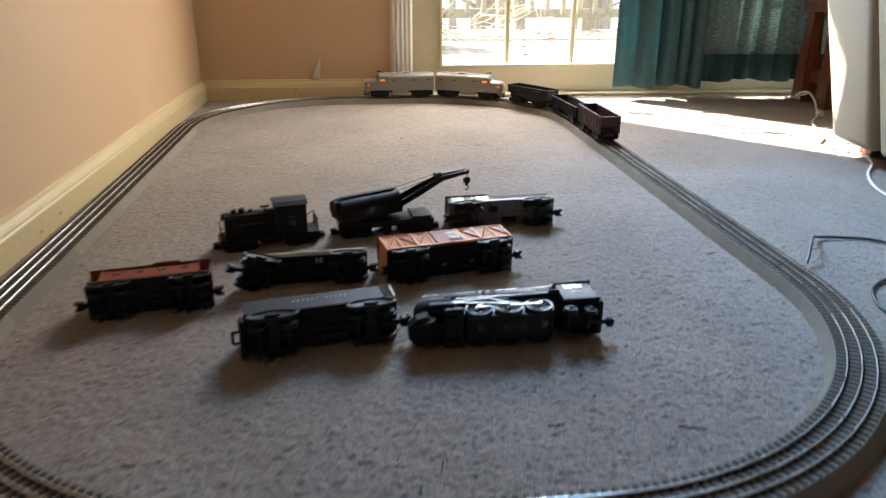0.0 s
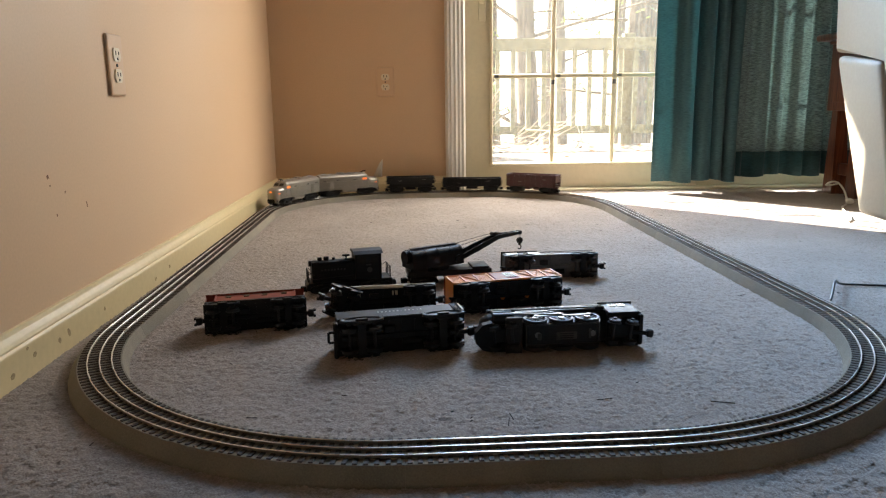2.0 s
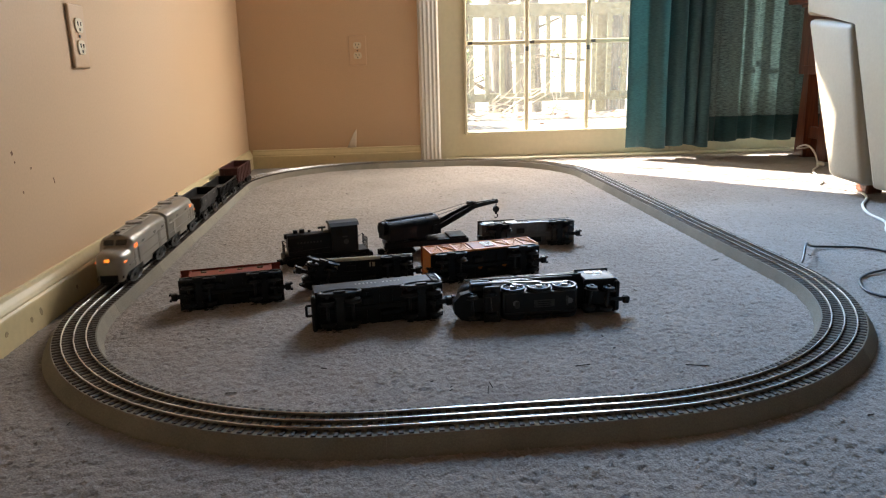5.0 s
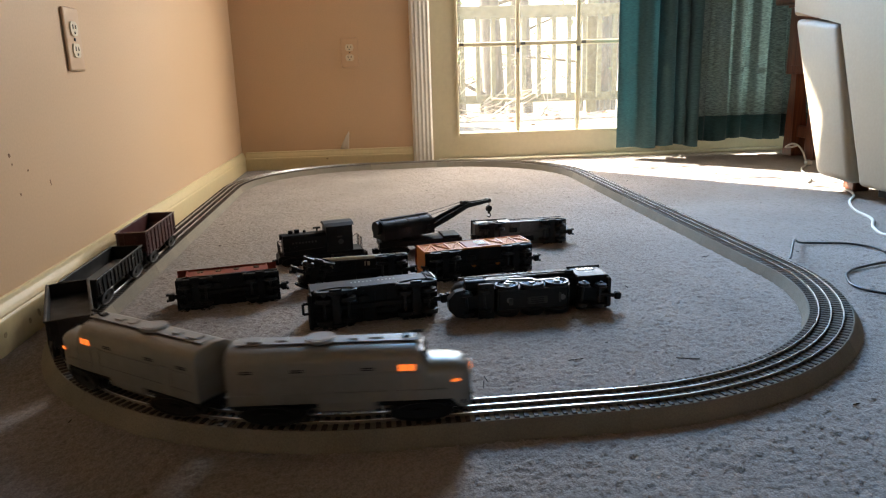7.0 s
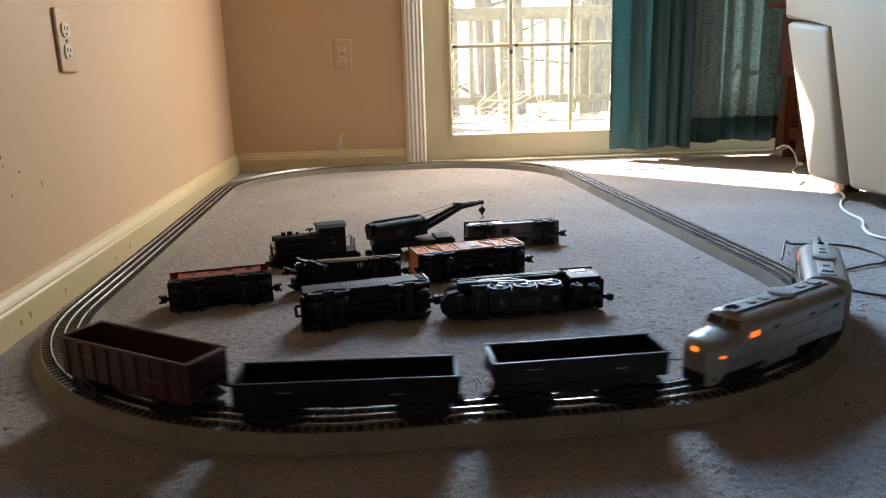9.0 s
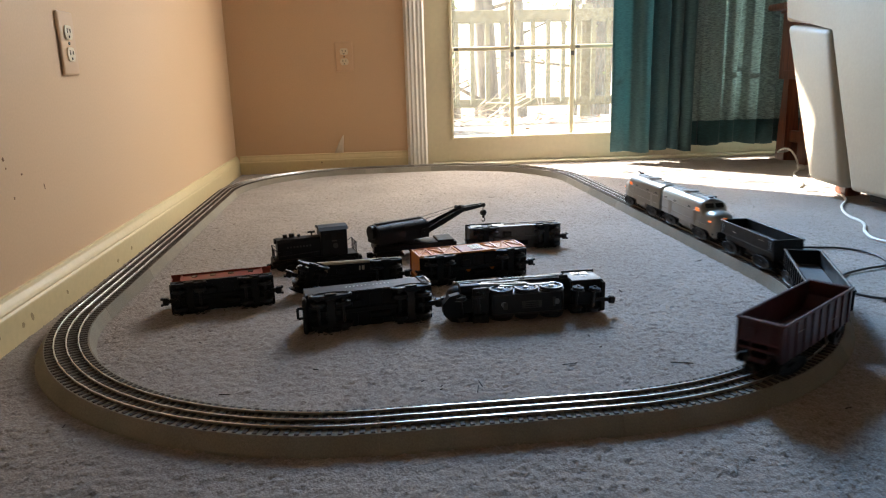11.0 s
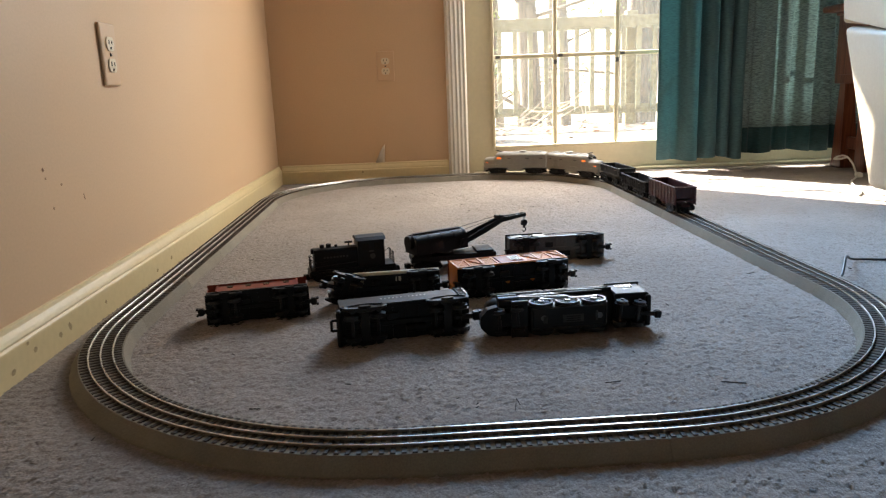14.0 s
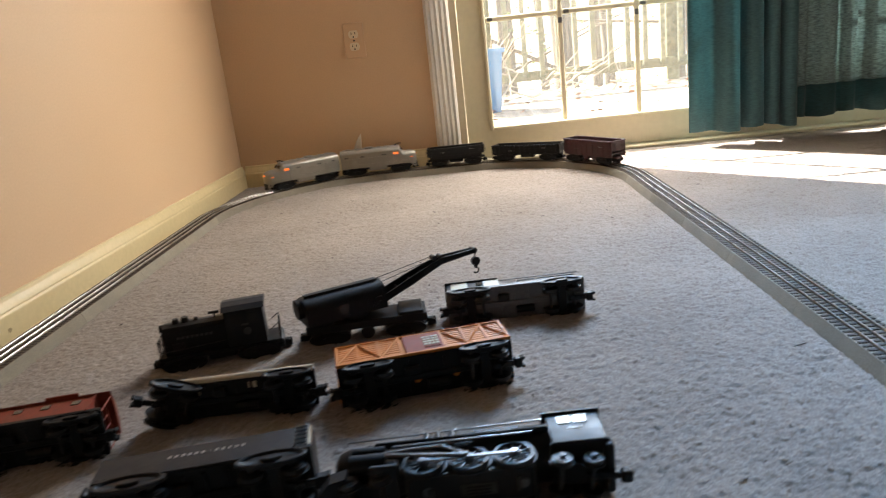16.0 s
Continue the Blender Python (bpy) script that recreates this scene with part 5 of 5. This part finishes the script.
    hk = [tip + Vector((0.003 + 0.0045 * math.cos(a), 0, -0.0345 + 0.0045 * math.sin(a))) for a in np.linspace(math.pi / 2, -math.pi * 0.85, 9)]
    for a, b in zip(hk, hk[1:]):
        rod(bm, a, b, 0.0013, 6)
    part("hook_block", bm, BLACK_GLOSS, boom)
    thing.matrix_basis = pose(0.070, 0.777, -0.002, 0, 0, 8)


caboose()
tender()
steam_loco()
stock_car()
work_caboose()
flat_car()
diesel_switcher()
crane_car()


# ---- furniture ----
def padded(bm, outline, x0, x1, r, seg=5):
    """A padded slab: an outline in (y, z), thick from x0 to x1, with soft edges."""
    lo, hi = ([bm.verts.new((x, y, z)) for y, z in outline] for x in (x0, x1))
    n = len(outline)
    faces = [bm.faces.new(lo), bm.faces.new(hi[::-1])] + [bm.faces.new((lo[i], hi[i], hi[(i + 1) % n], lo[(i + 1) % n])) for i in range(n)]
    edges = {e for f in faces for e in f.edges}
    bmesh.ops.bevel(bm, geom=list(edges), offset=r, segments=seg, affect="EDGES", profile=0.5)


def armchair():
    thing = empty("armchair", "white leather recliner armchair with a padded leaning side panel", "armchair")
    bm = bmesh.new()
    padded(bm, [(1.250, 0.480), (1.108, 0.040), (0.42, 0.040), (0.42, 0.98), (1.56, 0.98), (1.505, 0.508)], 1.272, 2.10, 0.012, 4)
    part("body", bm, LEATHER, thing, "smooth white leather body", smooth=60)
    bm = bmesh.new()
    padded(bm, [(1.268, 0.472), (1.492, 0.498), (1.300, 0.046), (1.136, 0.040)], 1.266, 1.46, 0.020)
    part("side_panel", bm, LEATHER, thing, "padded leaning white leather panel", smooth=60)
    boxes("underside", LEATHER_DARK, thing, [((0.74, 0.62, 0.034), (1.69, 0.78, 0.029))])
    for x, y in ((1.372, 1.262), (1.40, 0.52), (2.00, 0.52), (2.00, 1.10)):
        bm = bmesh.new()
        box(bm, (0.050, 0.055, 0.044), (x, y, 0.022), bevel=0.005)
        part("foot", bm, CHERRY, thing, "red-brown wooden foot")


armchair()


def side_table():
    thing = empty("side_table", "red-brown stained wooden side table with square legs", "side table")
    cx, cy = 1.775, 2.01
    bm = bmesh.new()
    box(bm, (0.43, 0.30, 0.026), (cx, cy, 0.598), bevel=0.010, seg=3)
    part("table_top", bm, CHERRY, thing)
    bm = bmesh.new()
    box(bm, (0.37, 0.20, 0.012), (cx, cy, 0.578), bevel=0.003)
    for k in (-1, 1):
        box(bm, (0.014, 0.18, 0.25), (cx + k * 0.170, cy, 0.447), bevel=0.002)
        box(bm, (0.32, 0.014, 0.25), (cx, cy + k * 0.086, 0.447), bevel=0.002)
    case = part("drawer_case", bm, CHERRY, thing)
    for k in (-1, 1):
        bm = bmesh.new()
        box(bm, (0.005, 0.120, 0.185), (cx + k * 0.1785, cy, 0.447), bevel=0.002)
        part("side_panel", bm, CHERRY, case)
        bm = bmesh.new()
        box(bm, (0.27, 0.005, 0.185), (cx, cy + k * 0.0945, 0.447), bevel=0.002)
        part("drawer_front", bm, CHERRY, case)
    for sx in (-1, 1):
        for sy in (-1, 1):
            bm = bmesh.new()
            top, low = Vector((cx + sx * 0.137, cy + sy * 0.070, 0.33)), Vector((cx + sx * 0.121, cy + sy * 0.078, 0.0))
            loft(bm, [[p + Vector((a * d, b * d, 0)) for a, b in ((-1, -1), (1, -1), (1, 1), (-1, 1))] for p, d in ((top, 0.018), (low, 0.033))])
            part("leg", bm, CHERRY, thing)
        bm = bmesh.new()
        box(bm, (0.024, 0.10, 0.045), (cx + sx * 0.124, cy, 0.098), bevel=0.003)
        part("stretcher", bm, CHERRY, thing)
    bm = bmesh.new()
    box(bm, (0.225, 0.030, 0.024), (cx, cy, 0.100), bevel=0.003)
    part("stretcher", bm, CHERRY, thing)


side_table()


def cord(name, pts, r, mat, label):
    cu = bpy.data.curves.new(name, "CURVE")
    cu.dimensions, cu.bevel_depth, cu.bevel_resolution, cu.resolution_u = "3D", r, 2, 6
    sp = cu.splines.new("BEZIER")
    sp.bezier_points.add(len(pts) - 1)
    for b, p in zip(sp.bezier_points, pts):
        b.co, b.handle_left_type, b.handle_right_type = p, "AUTO", "AUTO"
    cu.materials.append(mat)
    return tagged(new(name, cu), label, "cord")


cord("power_wire", [(0.768, 0.545, 0.010), (0.780, 0.562, 0.016), (0.800, 0.592, 0.030), (0.828, 0.632, 0.022), (0.858, 0.664, 0.008), (0.900, 0.670, 0.004), (0.962, 0.648, 0.004), (0.985, 0.590, 0.004), (0.960, 0.520, 0.004), (0.905, 0.497, 0.005), (0.840, 0.468, 0.004), (0.804, 0.425, 0.004), (0.790, 0.365, 0.004), (0.830, 0.322, 0.004), (0.960, 0.310, 0.004), (1.200, 0.400, 0.004)], 0.0023, BLACK_CORD, "thin black power wire curling over the carpet to the track")
cord("lamp_cord", [(1.560, 1.905, 0.060), (1.520, 1.880, 0.058), (1.486, 1.855, 0.064), (1.512, 1.848, 0.073), (1.540, 1.842, 0.050), (1.552, 1.835, 0.018), (1.530, 1.790, 0.006), (1.454, 1.688, 0.004), (1.345, 1.450, 0.004), (1.285, 1.345, 0.004), (1.318, 1.315, 0.005), (1.335, 1.262, 0.006), (1.312, 1.183, 0.005), (1.228, 1.069, 0.004), (1.175, 0.961, 0.004), (1.154, 0.873, 0.004), (1.095, 0.777, 0.004), (1.075, 0.701, 0.004), (1.190, 0.560, 0.004), (1.40, 0.32, 0.004)], 0.0034, WHITE_CORD, "white lamp cord trailing from the table past the armchair")
plug = empty("inline_switch", "small white inline cord switch on the carpet", "cord switch")
bm = bmesh.new()
box(bm, (0.022, 0.040, 0.016), (0, 0, 0.008), bevel=0.005, seg=2)
part("switch_body", bm, WHITE_CORD, plug)
plug.matrix_basis = pose(1.545, 1.80, 0.0, 0, 0, -20)

# ---- marks and lint ----
flap = empty("torn_paint_flap", "torn cream flap of paint paper peeling off the wall", "paint flap")
bm = bmesh.new()
rows = []
for k in range(7):
    u = k / 6
    wdt = 0.036 * (1 - u) ** 0.8 + 0.001
    rows.append([Vector((0.010 - wdt + wdt * i / 4 + 0.004 * u, -0.004 - 0.016 * math.sin(math.pi * u * 0.9) * (1 - i / 4), 0.072 * u)) for i in range(5)])
loft(bm, rows, closed=False)
ob = part("paint_flap", bm, PAPER, flap, smooth=60)
ob.modifiers.new("thickness", "SOLIDIFY").thickness = 0.0008
flap.matrix_basis = pose(-0.165, WY, 0.075)

for y, z, a, b in ((0.409, 0.270, 0.005, 0.006), (0.413, 0.256, 0.003, 0.003), (0.530, 0.211, 0.002, 0.010), (0.459, 0.241, 0.004, 0.003), (0.424, 0.208, 0.003, 0.004)):
    m = empty("wall_scuff", "small dark scuff on the peach wall", "scuff mark")
    bm = bmesh.new()
    box(bm, (0.0006, a, b), (0, 0, 0), bevel=0.0002)
    part("scuff", bm, SCUFF, m)
    m.matrix_basis = pose(west(y) + 0.0004, y, z, 12 * (a - 0.003) * 1000 % 25, 0, math.degrees(WEST_TURN))
for y, z, a, b in ((0.283, 0.028, 0.006, 0.005), (0.356, 0.024, 0.005, 0.006), (0.387, 0.027, 0.005, 0.009), (0.520, 0.026, 0.004, 0.005), (0.266, 0.043, 0.004, 0.003), (0.773, 0.017, 0.006, 0.004), (0.862, 0.023, 0.006, 0.005), (0.223, 0.018, 0.007, 0.005)):
    m = empty("baseboard_chip", "small dark chip in the cream baseboard", "scuff mark")
    bm = bmesh.new()
    cyl(bm, a * 0.8, 0.0006, (0, 0, 0), "x", 9)
    part("chip", bm, CHIP, m)
    m.matrix_basis = pose(west(y) + 0.0150, y, z, 20, 0, math.degrees(WEST_TURN)) @ Matrix.Diagonal((1, 1, b / a, 1))
m = empty("baseboard_chip", "small dark chip in the cream baseboard", "scuff mark")
bm = bmesh.new()
cyl(bm, 0.004, 0.0006, (0, 0, 0), "y", 9)
part("chip", bm, CHIP, m)
m.matrix_basis = pose(-0.245, WY - 0.0152, 0.040)

lint_rng = random.Random(5)
bm = bmesh.new()
for x, y, ln, an in ((0.634, 0.617, 0.018, 20), (-0.192, 0.112, 0.014, -10), (0.336, 1.456, 0.012, 0), (0.416, 1.343, 0.008, 70), (0.395, 0.128, 0.030, -18), (0.120, 0.085, 0.020, 80), (0.125, 0.100, 0.016, 100), (0.25, 0.145, 0.02, 5), (0.05, 0.115, 0.012, 30)):
    a = radians(an)
    d = Vector((math.cos(a), math.sin(a), 0)) * ln / 2
    rod(bm, Vector((x, y, 0.0012)) - d, Vector((x, y, 0.0018)) + d, 0.0006, 5)
for k in range(60):
    x, y, a, ln = lint_rng.uniform(-0.4, 1.1), lint_rng.uniform(-0.3, 1.9), lint_rng.uniform(0, 3.14), lint_rng.uniform(0.003, 0.008)
    d = Vector((math.cos(a), math.sin(a), 0)) * ln / 2
    rod(bm, Vector((x, y, 0.001)) - d, Vector((x, y, 0.0018)) + d, 0.0007, 4)
lint = tagged(part("carpet_lint", bm, LINT), "dark lint and threads scattered on the carpet", "lint", kind="stuff")


# ---- outdoors ----
DECK_Z, RAIL_Y = 0.0, 5.25


def deck():
    thing = empty("pavement_deck", "weathered wooden deck strewn with dry leaves", "deck", kind="structure")
    bm = bmesh.new()
    box(bm, (0.138, 2.78, 0.028), (0, 0, 0), bevel=0.003)
    me = bpy.data.meshes.new("deck_board")
    bm.to_mesh(me)
    bm.free()
    me.materials.append(DECK_WOOD)
    for k in range(20):
        o = new("deck_board", me)
        o.parent = thing
        o.matrix_basis = pose(1.6, 2.50 + 0.07 + 0.144 * k, DECK_Z - 0.014 + 0.001 * (k % 3), 0, 0, 90) @ Matrix.Diagonal((1, 2.2, 1, 1))


deck()


def railing():
    thing = empty("deck_railing", "weathered wooden deck railing with square balusters", "railing")
    for name, z, h, d in (("top_rail", 0.812, 0.100, 0.05), ("bottom_rail", 0.132, 0.070, 0.04)):
        boxes(name, RAIL_WOOD, thing, [((6.0, d, h), (1.6, RAIL_Y, z))], bevel=0.004)
    bm = bmesh.new()
    box(bm, (0.036, 0.036, 0.66), (0, 0, 0), bevel=0.003)
    me = bpy.data.meshes.new("baluster")
    bm.to_mesh(me)
    bm.free()
    me.materials.append(RAIL_WOOD)
    for k in range(42):
        o = new("baluster", me)
        o.parent = thing
        o.matrix_basis = pose(-1.25 + 0.1245 * k, RAIL_Y - 0.038, 0.45, 0, 0, 0)
    for x in (-0.75, 1.70, 3.9):
        boxes("post", RAIL_WOOD, thing, [((0.09, 0.09, 1.9), (x, RAIL_Y + 0.065, -0.05))], bevel=0.005)


railing()

ground = tagged(boxes("ground", GROUND, None, [((900, 900, 1.0), (0, 453, -2.3))]), "pale leaf litter on the woodland floor", "ground", kind="structure")


def tree(x, y, r, h, seed, leafy):
    rng = random.Random(seed)
    thing = empty("tree", "tall woodland tree with rough bark and sparse spring leaves", "tree", "woodland behind the deck")
    bm = bmesh.new()
    lean = Vector((rng.uniform(-0.04, 0.04), rng.uniform(-0.04, 0.04), 0))
    rings = []
    for k in range(12):
        u = k / 11
        rr = r * (1.25 - 0.25 * min(1, u * 12)) * (1 - 0.6 * u)
        c = Vector((x, y, -1.82 + h * u)) + lean * h * u + Vector((0.06 * math.sin(u * 9 + seed), 0.05 * math.cos(u * 7 + seed), 0)) * u
        rings.append([c + Vector((math.cos(a), math.sin(a), 0)) * rr * (1 + 0.09 * noise.noise(Vector((a * 2, u * 14, seed)))) for a in np.linspace(0, 2 * math.pi, 15)[:-1]])
    loft(bm, rings)
    part("trunk", bm, BARK, thing, smooth=60)
    limbs, tips = bmesh.new(), []
    for k in range(9):
        z = rng.uniform(0.05, 0.95)
        a, ln = rng.uniform(0, 6.28), rng.uniform(0.6, 1.8)
        p = Vector((x, y, -1.82 + h * z)) + lean * h * z
        q = p + Vector((math.cos(a) * ln, math.sin(a) * ln, ln * rng.uniform(-0.1, 0.6)))
        rod(limbs, p, q, 0.022, 6, 0.008)
        for _ in range(3):
            e = q + Vector((rng.uniform(-0.5, 0.5), rng.uniform(-0.5, 0.5), rng.uniform(-0.3, 0.4)))
            rod(limbs, p.lerp(q, rng.uniform(0.4, 1)), e, 0.007, 5, 0.003)
            tips.append(e)
    part("limbs", limbs, BARK, thing)
    if leafy:
        bm = bmesh.new()
        for e in tips:
            for _ in range(leafy):
                c = e + Vector((rng.gauss(0, 0.25), rng.gauss(0, 0.25), rng.gauss(0, 0.22)))
                u, v = Vector((rng.uniform(-1, 1), rng.uniform(-1, 1), rng.uniform(-1, 1))).normalized() * 0.035, Vector((rng.uniform(-1, 1), rng.uniform(-1, 1), rng.uniform(-1, 1))).normalized() * 0.02
                bm.faces.new([bm.verts.new(c + w) for w in (-u, v, u, -v)])
        tagged(part("leaves", bm, LEAVES, thing), kind="stuff")


tree(1.13, 6.6, 0.125, 9, 1, 25)
tree(2.13, 6.9, 0.085, 8, 2, 25)
tree(2.55, 7.6, 0.06, 8, 3, 20)
for k, (x, y, r) in enumerate(((0.55, 9.5, 0.07), (2.3, 11, 0.10), (3.3, 10.5, 0.12), (4.2, 13, 0.13), (1.9, 14, 0.10), (0.9, 13, 0.08), (3.0, 17, 0.14), (5.0, 18, 0.16), (2.2, 21, 0.14), (-0.4, 12, 0.1), (4.4, 9.0, 0.09), (6.2, 15, 0.15))):
    tree(x, y, r, 9 + k % 3, 20 + k, 14)


def brush_pile():
    rng = random.Random(11)
    thing = empty("brush_pile", "pile of dry bare branches on the deck", "branches", kind="stuff")
    bm = bmesh.new()
    for k in range(26):
        c = Vector((rng.gauss(0.78, 0.20), rng.gauss(4.75, 0.14), rng.uniform(0.02, 0.20)))
        a, e, ln = rng.uniform(0, 6.28), rng.uniform(-0.1, 0.6), rng.uniform(0.15, 0.5)
        d = Vector((math.cos(a) * math.cos(e), math.sin(a) * math.cos(e) * 0.5, math.sin(e))) * ln
        mid = c + d * 0.5 + Vector((rng.gauss(0, 0.03), 0, rng.gauss(0, 0.03)))
        end = c + d
        for p in (c, mid, end):
            p.z = max(p.z, 0.012)
        rod(bm, c, mid, 0.0065, 5, 0.005)
        rod(bm, mid, end, 0.005, 5, 0.002)
    tagged(part("twigs", bm, TWIG, thing), kind="stuff")


brush_pile()

bm = bmesh.new()
leaf_rng = random.Random(9)
for k in range(420):
    c = Vector((leaf_rng.uniform(-0.2, 3.0), 2.55 + 2.75 * leaf_rng.random() ** 0.6, DECK_Z + 0.006 + leaf_rng.uniform(0, 0.012)))
    a, sz = leaf_rng.uniform(0, 6.28), leaf_rng.uniform(0.012, 0.035)
    u, v = Vector((math.cos(a), math.sin(a), leaf_rng.uniform(-0.3, 0.4))) * sz, Vector((-math.sin(a), math.cos(a), leaf_rng.uniform(-0.3, 0.4))) * sz * 0.6
    vs = [bm.verts.new(c + w) for w in (-u, -u * 0.2 + v, u, -u * 0.2 - v)]
    bm.faces.new(vs)
fallen = tagged(part("fallen_leaves", bm, LEAF_DRY), "dry brown leaves scattered over the deck", "leaves", kind="stuff")

bin_thing = empty("storage_bin", "blue plastic bin holding dry branches", "bin")
bm = bmesh.new()
ring = lambda w, d, z: [Vector((a * w, b * d, z)) for a, b in ((-1, -1), (1, -1), (1, 1), (-1, 1))]
loft(bm, [ring(0.13, 0.11, 0.002), ring(0.155, 0.135, 0.34), ring(0.170, 0.150, 0.34), ring(0.170, 0.150, 0.365), ring(0.150, 0.130, 0.365), ring(0.125, 0.105, 0.02)])
part("tub", bm, BLUE, bin_thing)
bm = bmesh.new()
bin_rng = random.Random(4)
for k in range(26):
    a = Vector((bin_rng.uniform(-0.1, 0.1), bin_rng.uniform(-0.08, 0.08), 0.10))
    b = a + Vector((bin_rng.gauss(0.08, 0.14), bin_rng.gauss(0, 0.08), bin_rng.uniform(0.28, 0.42)))
    rod(bm, a, b, 0.006, 5, 0.002)
tagged(part("branches", bm, TWIG, bin_thing), kind="stuff")
bin_thing.matrix_basis = pose(0.245, 4.15, 0.002, 0, 0, 6)


RUN = ((0.0, 3.140), (1.5, 3.650), (2.0, 3.835), (3.5, 4.420), (6.3, 5.715), (7.0, 6.005), (7.7, 6.268), (8.2, 6.472), (9.0, 6.778), (11.3, 7.732), (11.9, 7.978), (12.5, 8.235), (14.5, 9.000), (16.0, 9.540))


def nose_at(t):
    """Metres along the loop of the leading nose, by a smooth curve through RUN."""
    ts, ss = [a for a, _ in RUN], [b for _, b in RUN]
    slopes = [(ss[i + 1] - ss[i]) / (ts[i + 1] - ts[i]) for i in range(len(ts) - 1)]
    m = [slopes[0]] + [(a + b) / 2 for a, b in zip(slopes, slopes[1:])] + [slopes[-1]]
    i = max(k for k in range(len(ts) - 1) if ts[k] <= t + 1e-9)
    h = ts[i + 1] - ts[i]
    u = (t - ts[i]) / h
    return (2 * u ** 3 - 3 * u ** 2 + 1) * ss[i] + (u ** 3 - 2 * u ** 2 + u) * h * m[i] + (3 * u ** 2 - 2 * u ** 3) * ss[i + 1] + (u ** 3 - u ** 2) * h * m[i + 1]


def motions():
    times = [k / 10 for k in range(161)]
    for thing, trucks, d, behind, facing in TRAIN:
        body, bogies = [], ([], [])
        for t in times:
            s = nose_at(t) - behind
            pts = [loop(s - d * facing), loop(s + d * facing)]
            mid, way = (pts[0][0] + pts[1][0]) / 2, pts[1][0] - pts[0][0]
            yaw = math.atan2(way.y, way.x)
            body.append((t, pose(mid.x, mid.y, RAIL_TOP, 0, 0, math.degrees(yaw))))
            for k in (0, 1):
                turn = pts[k][1] + (0 if facing > 0 else math.pi) - yaw
                turn = math.atan2(math.sin(turn), math.cos(turn))
                bogies[k].append((t, pose(trucks[k].location.x if t == 0 else bogies[k][0][1].translation.x, 0, 0, 0, 0, math.degrees(turn))))
        walk(thing, body)
        for k in (0, 1):
            walk(trucks[k], bogies[k])


motions()
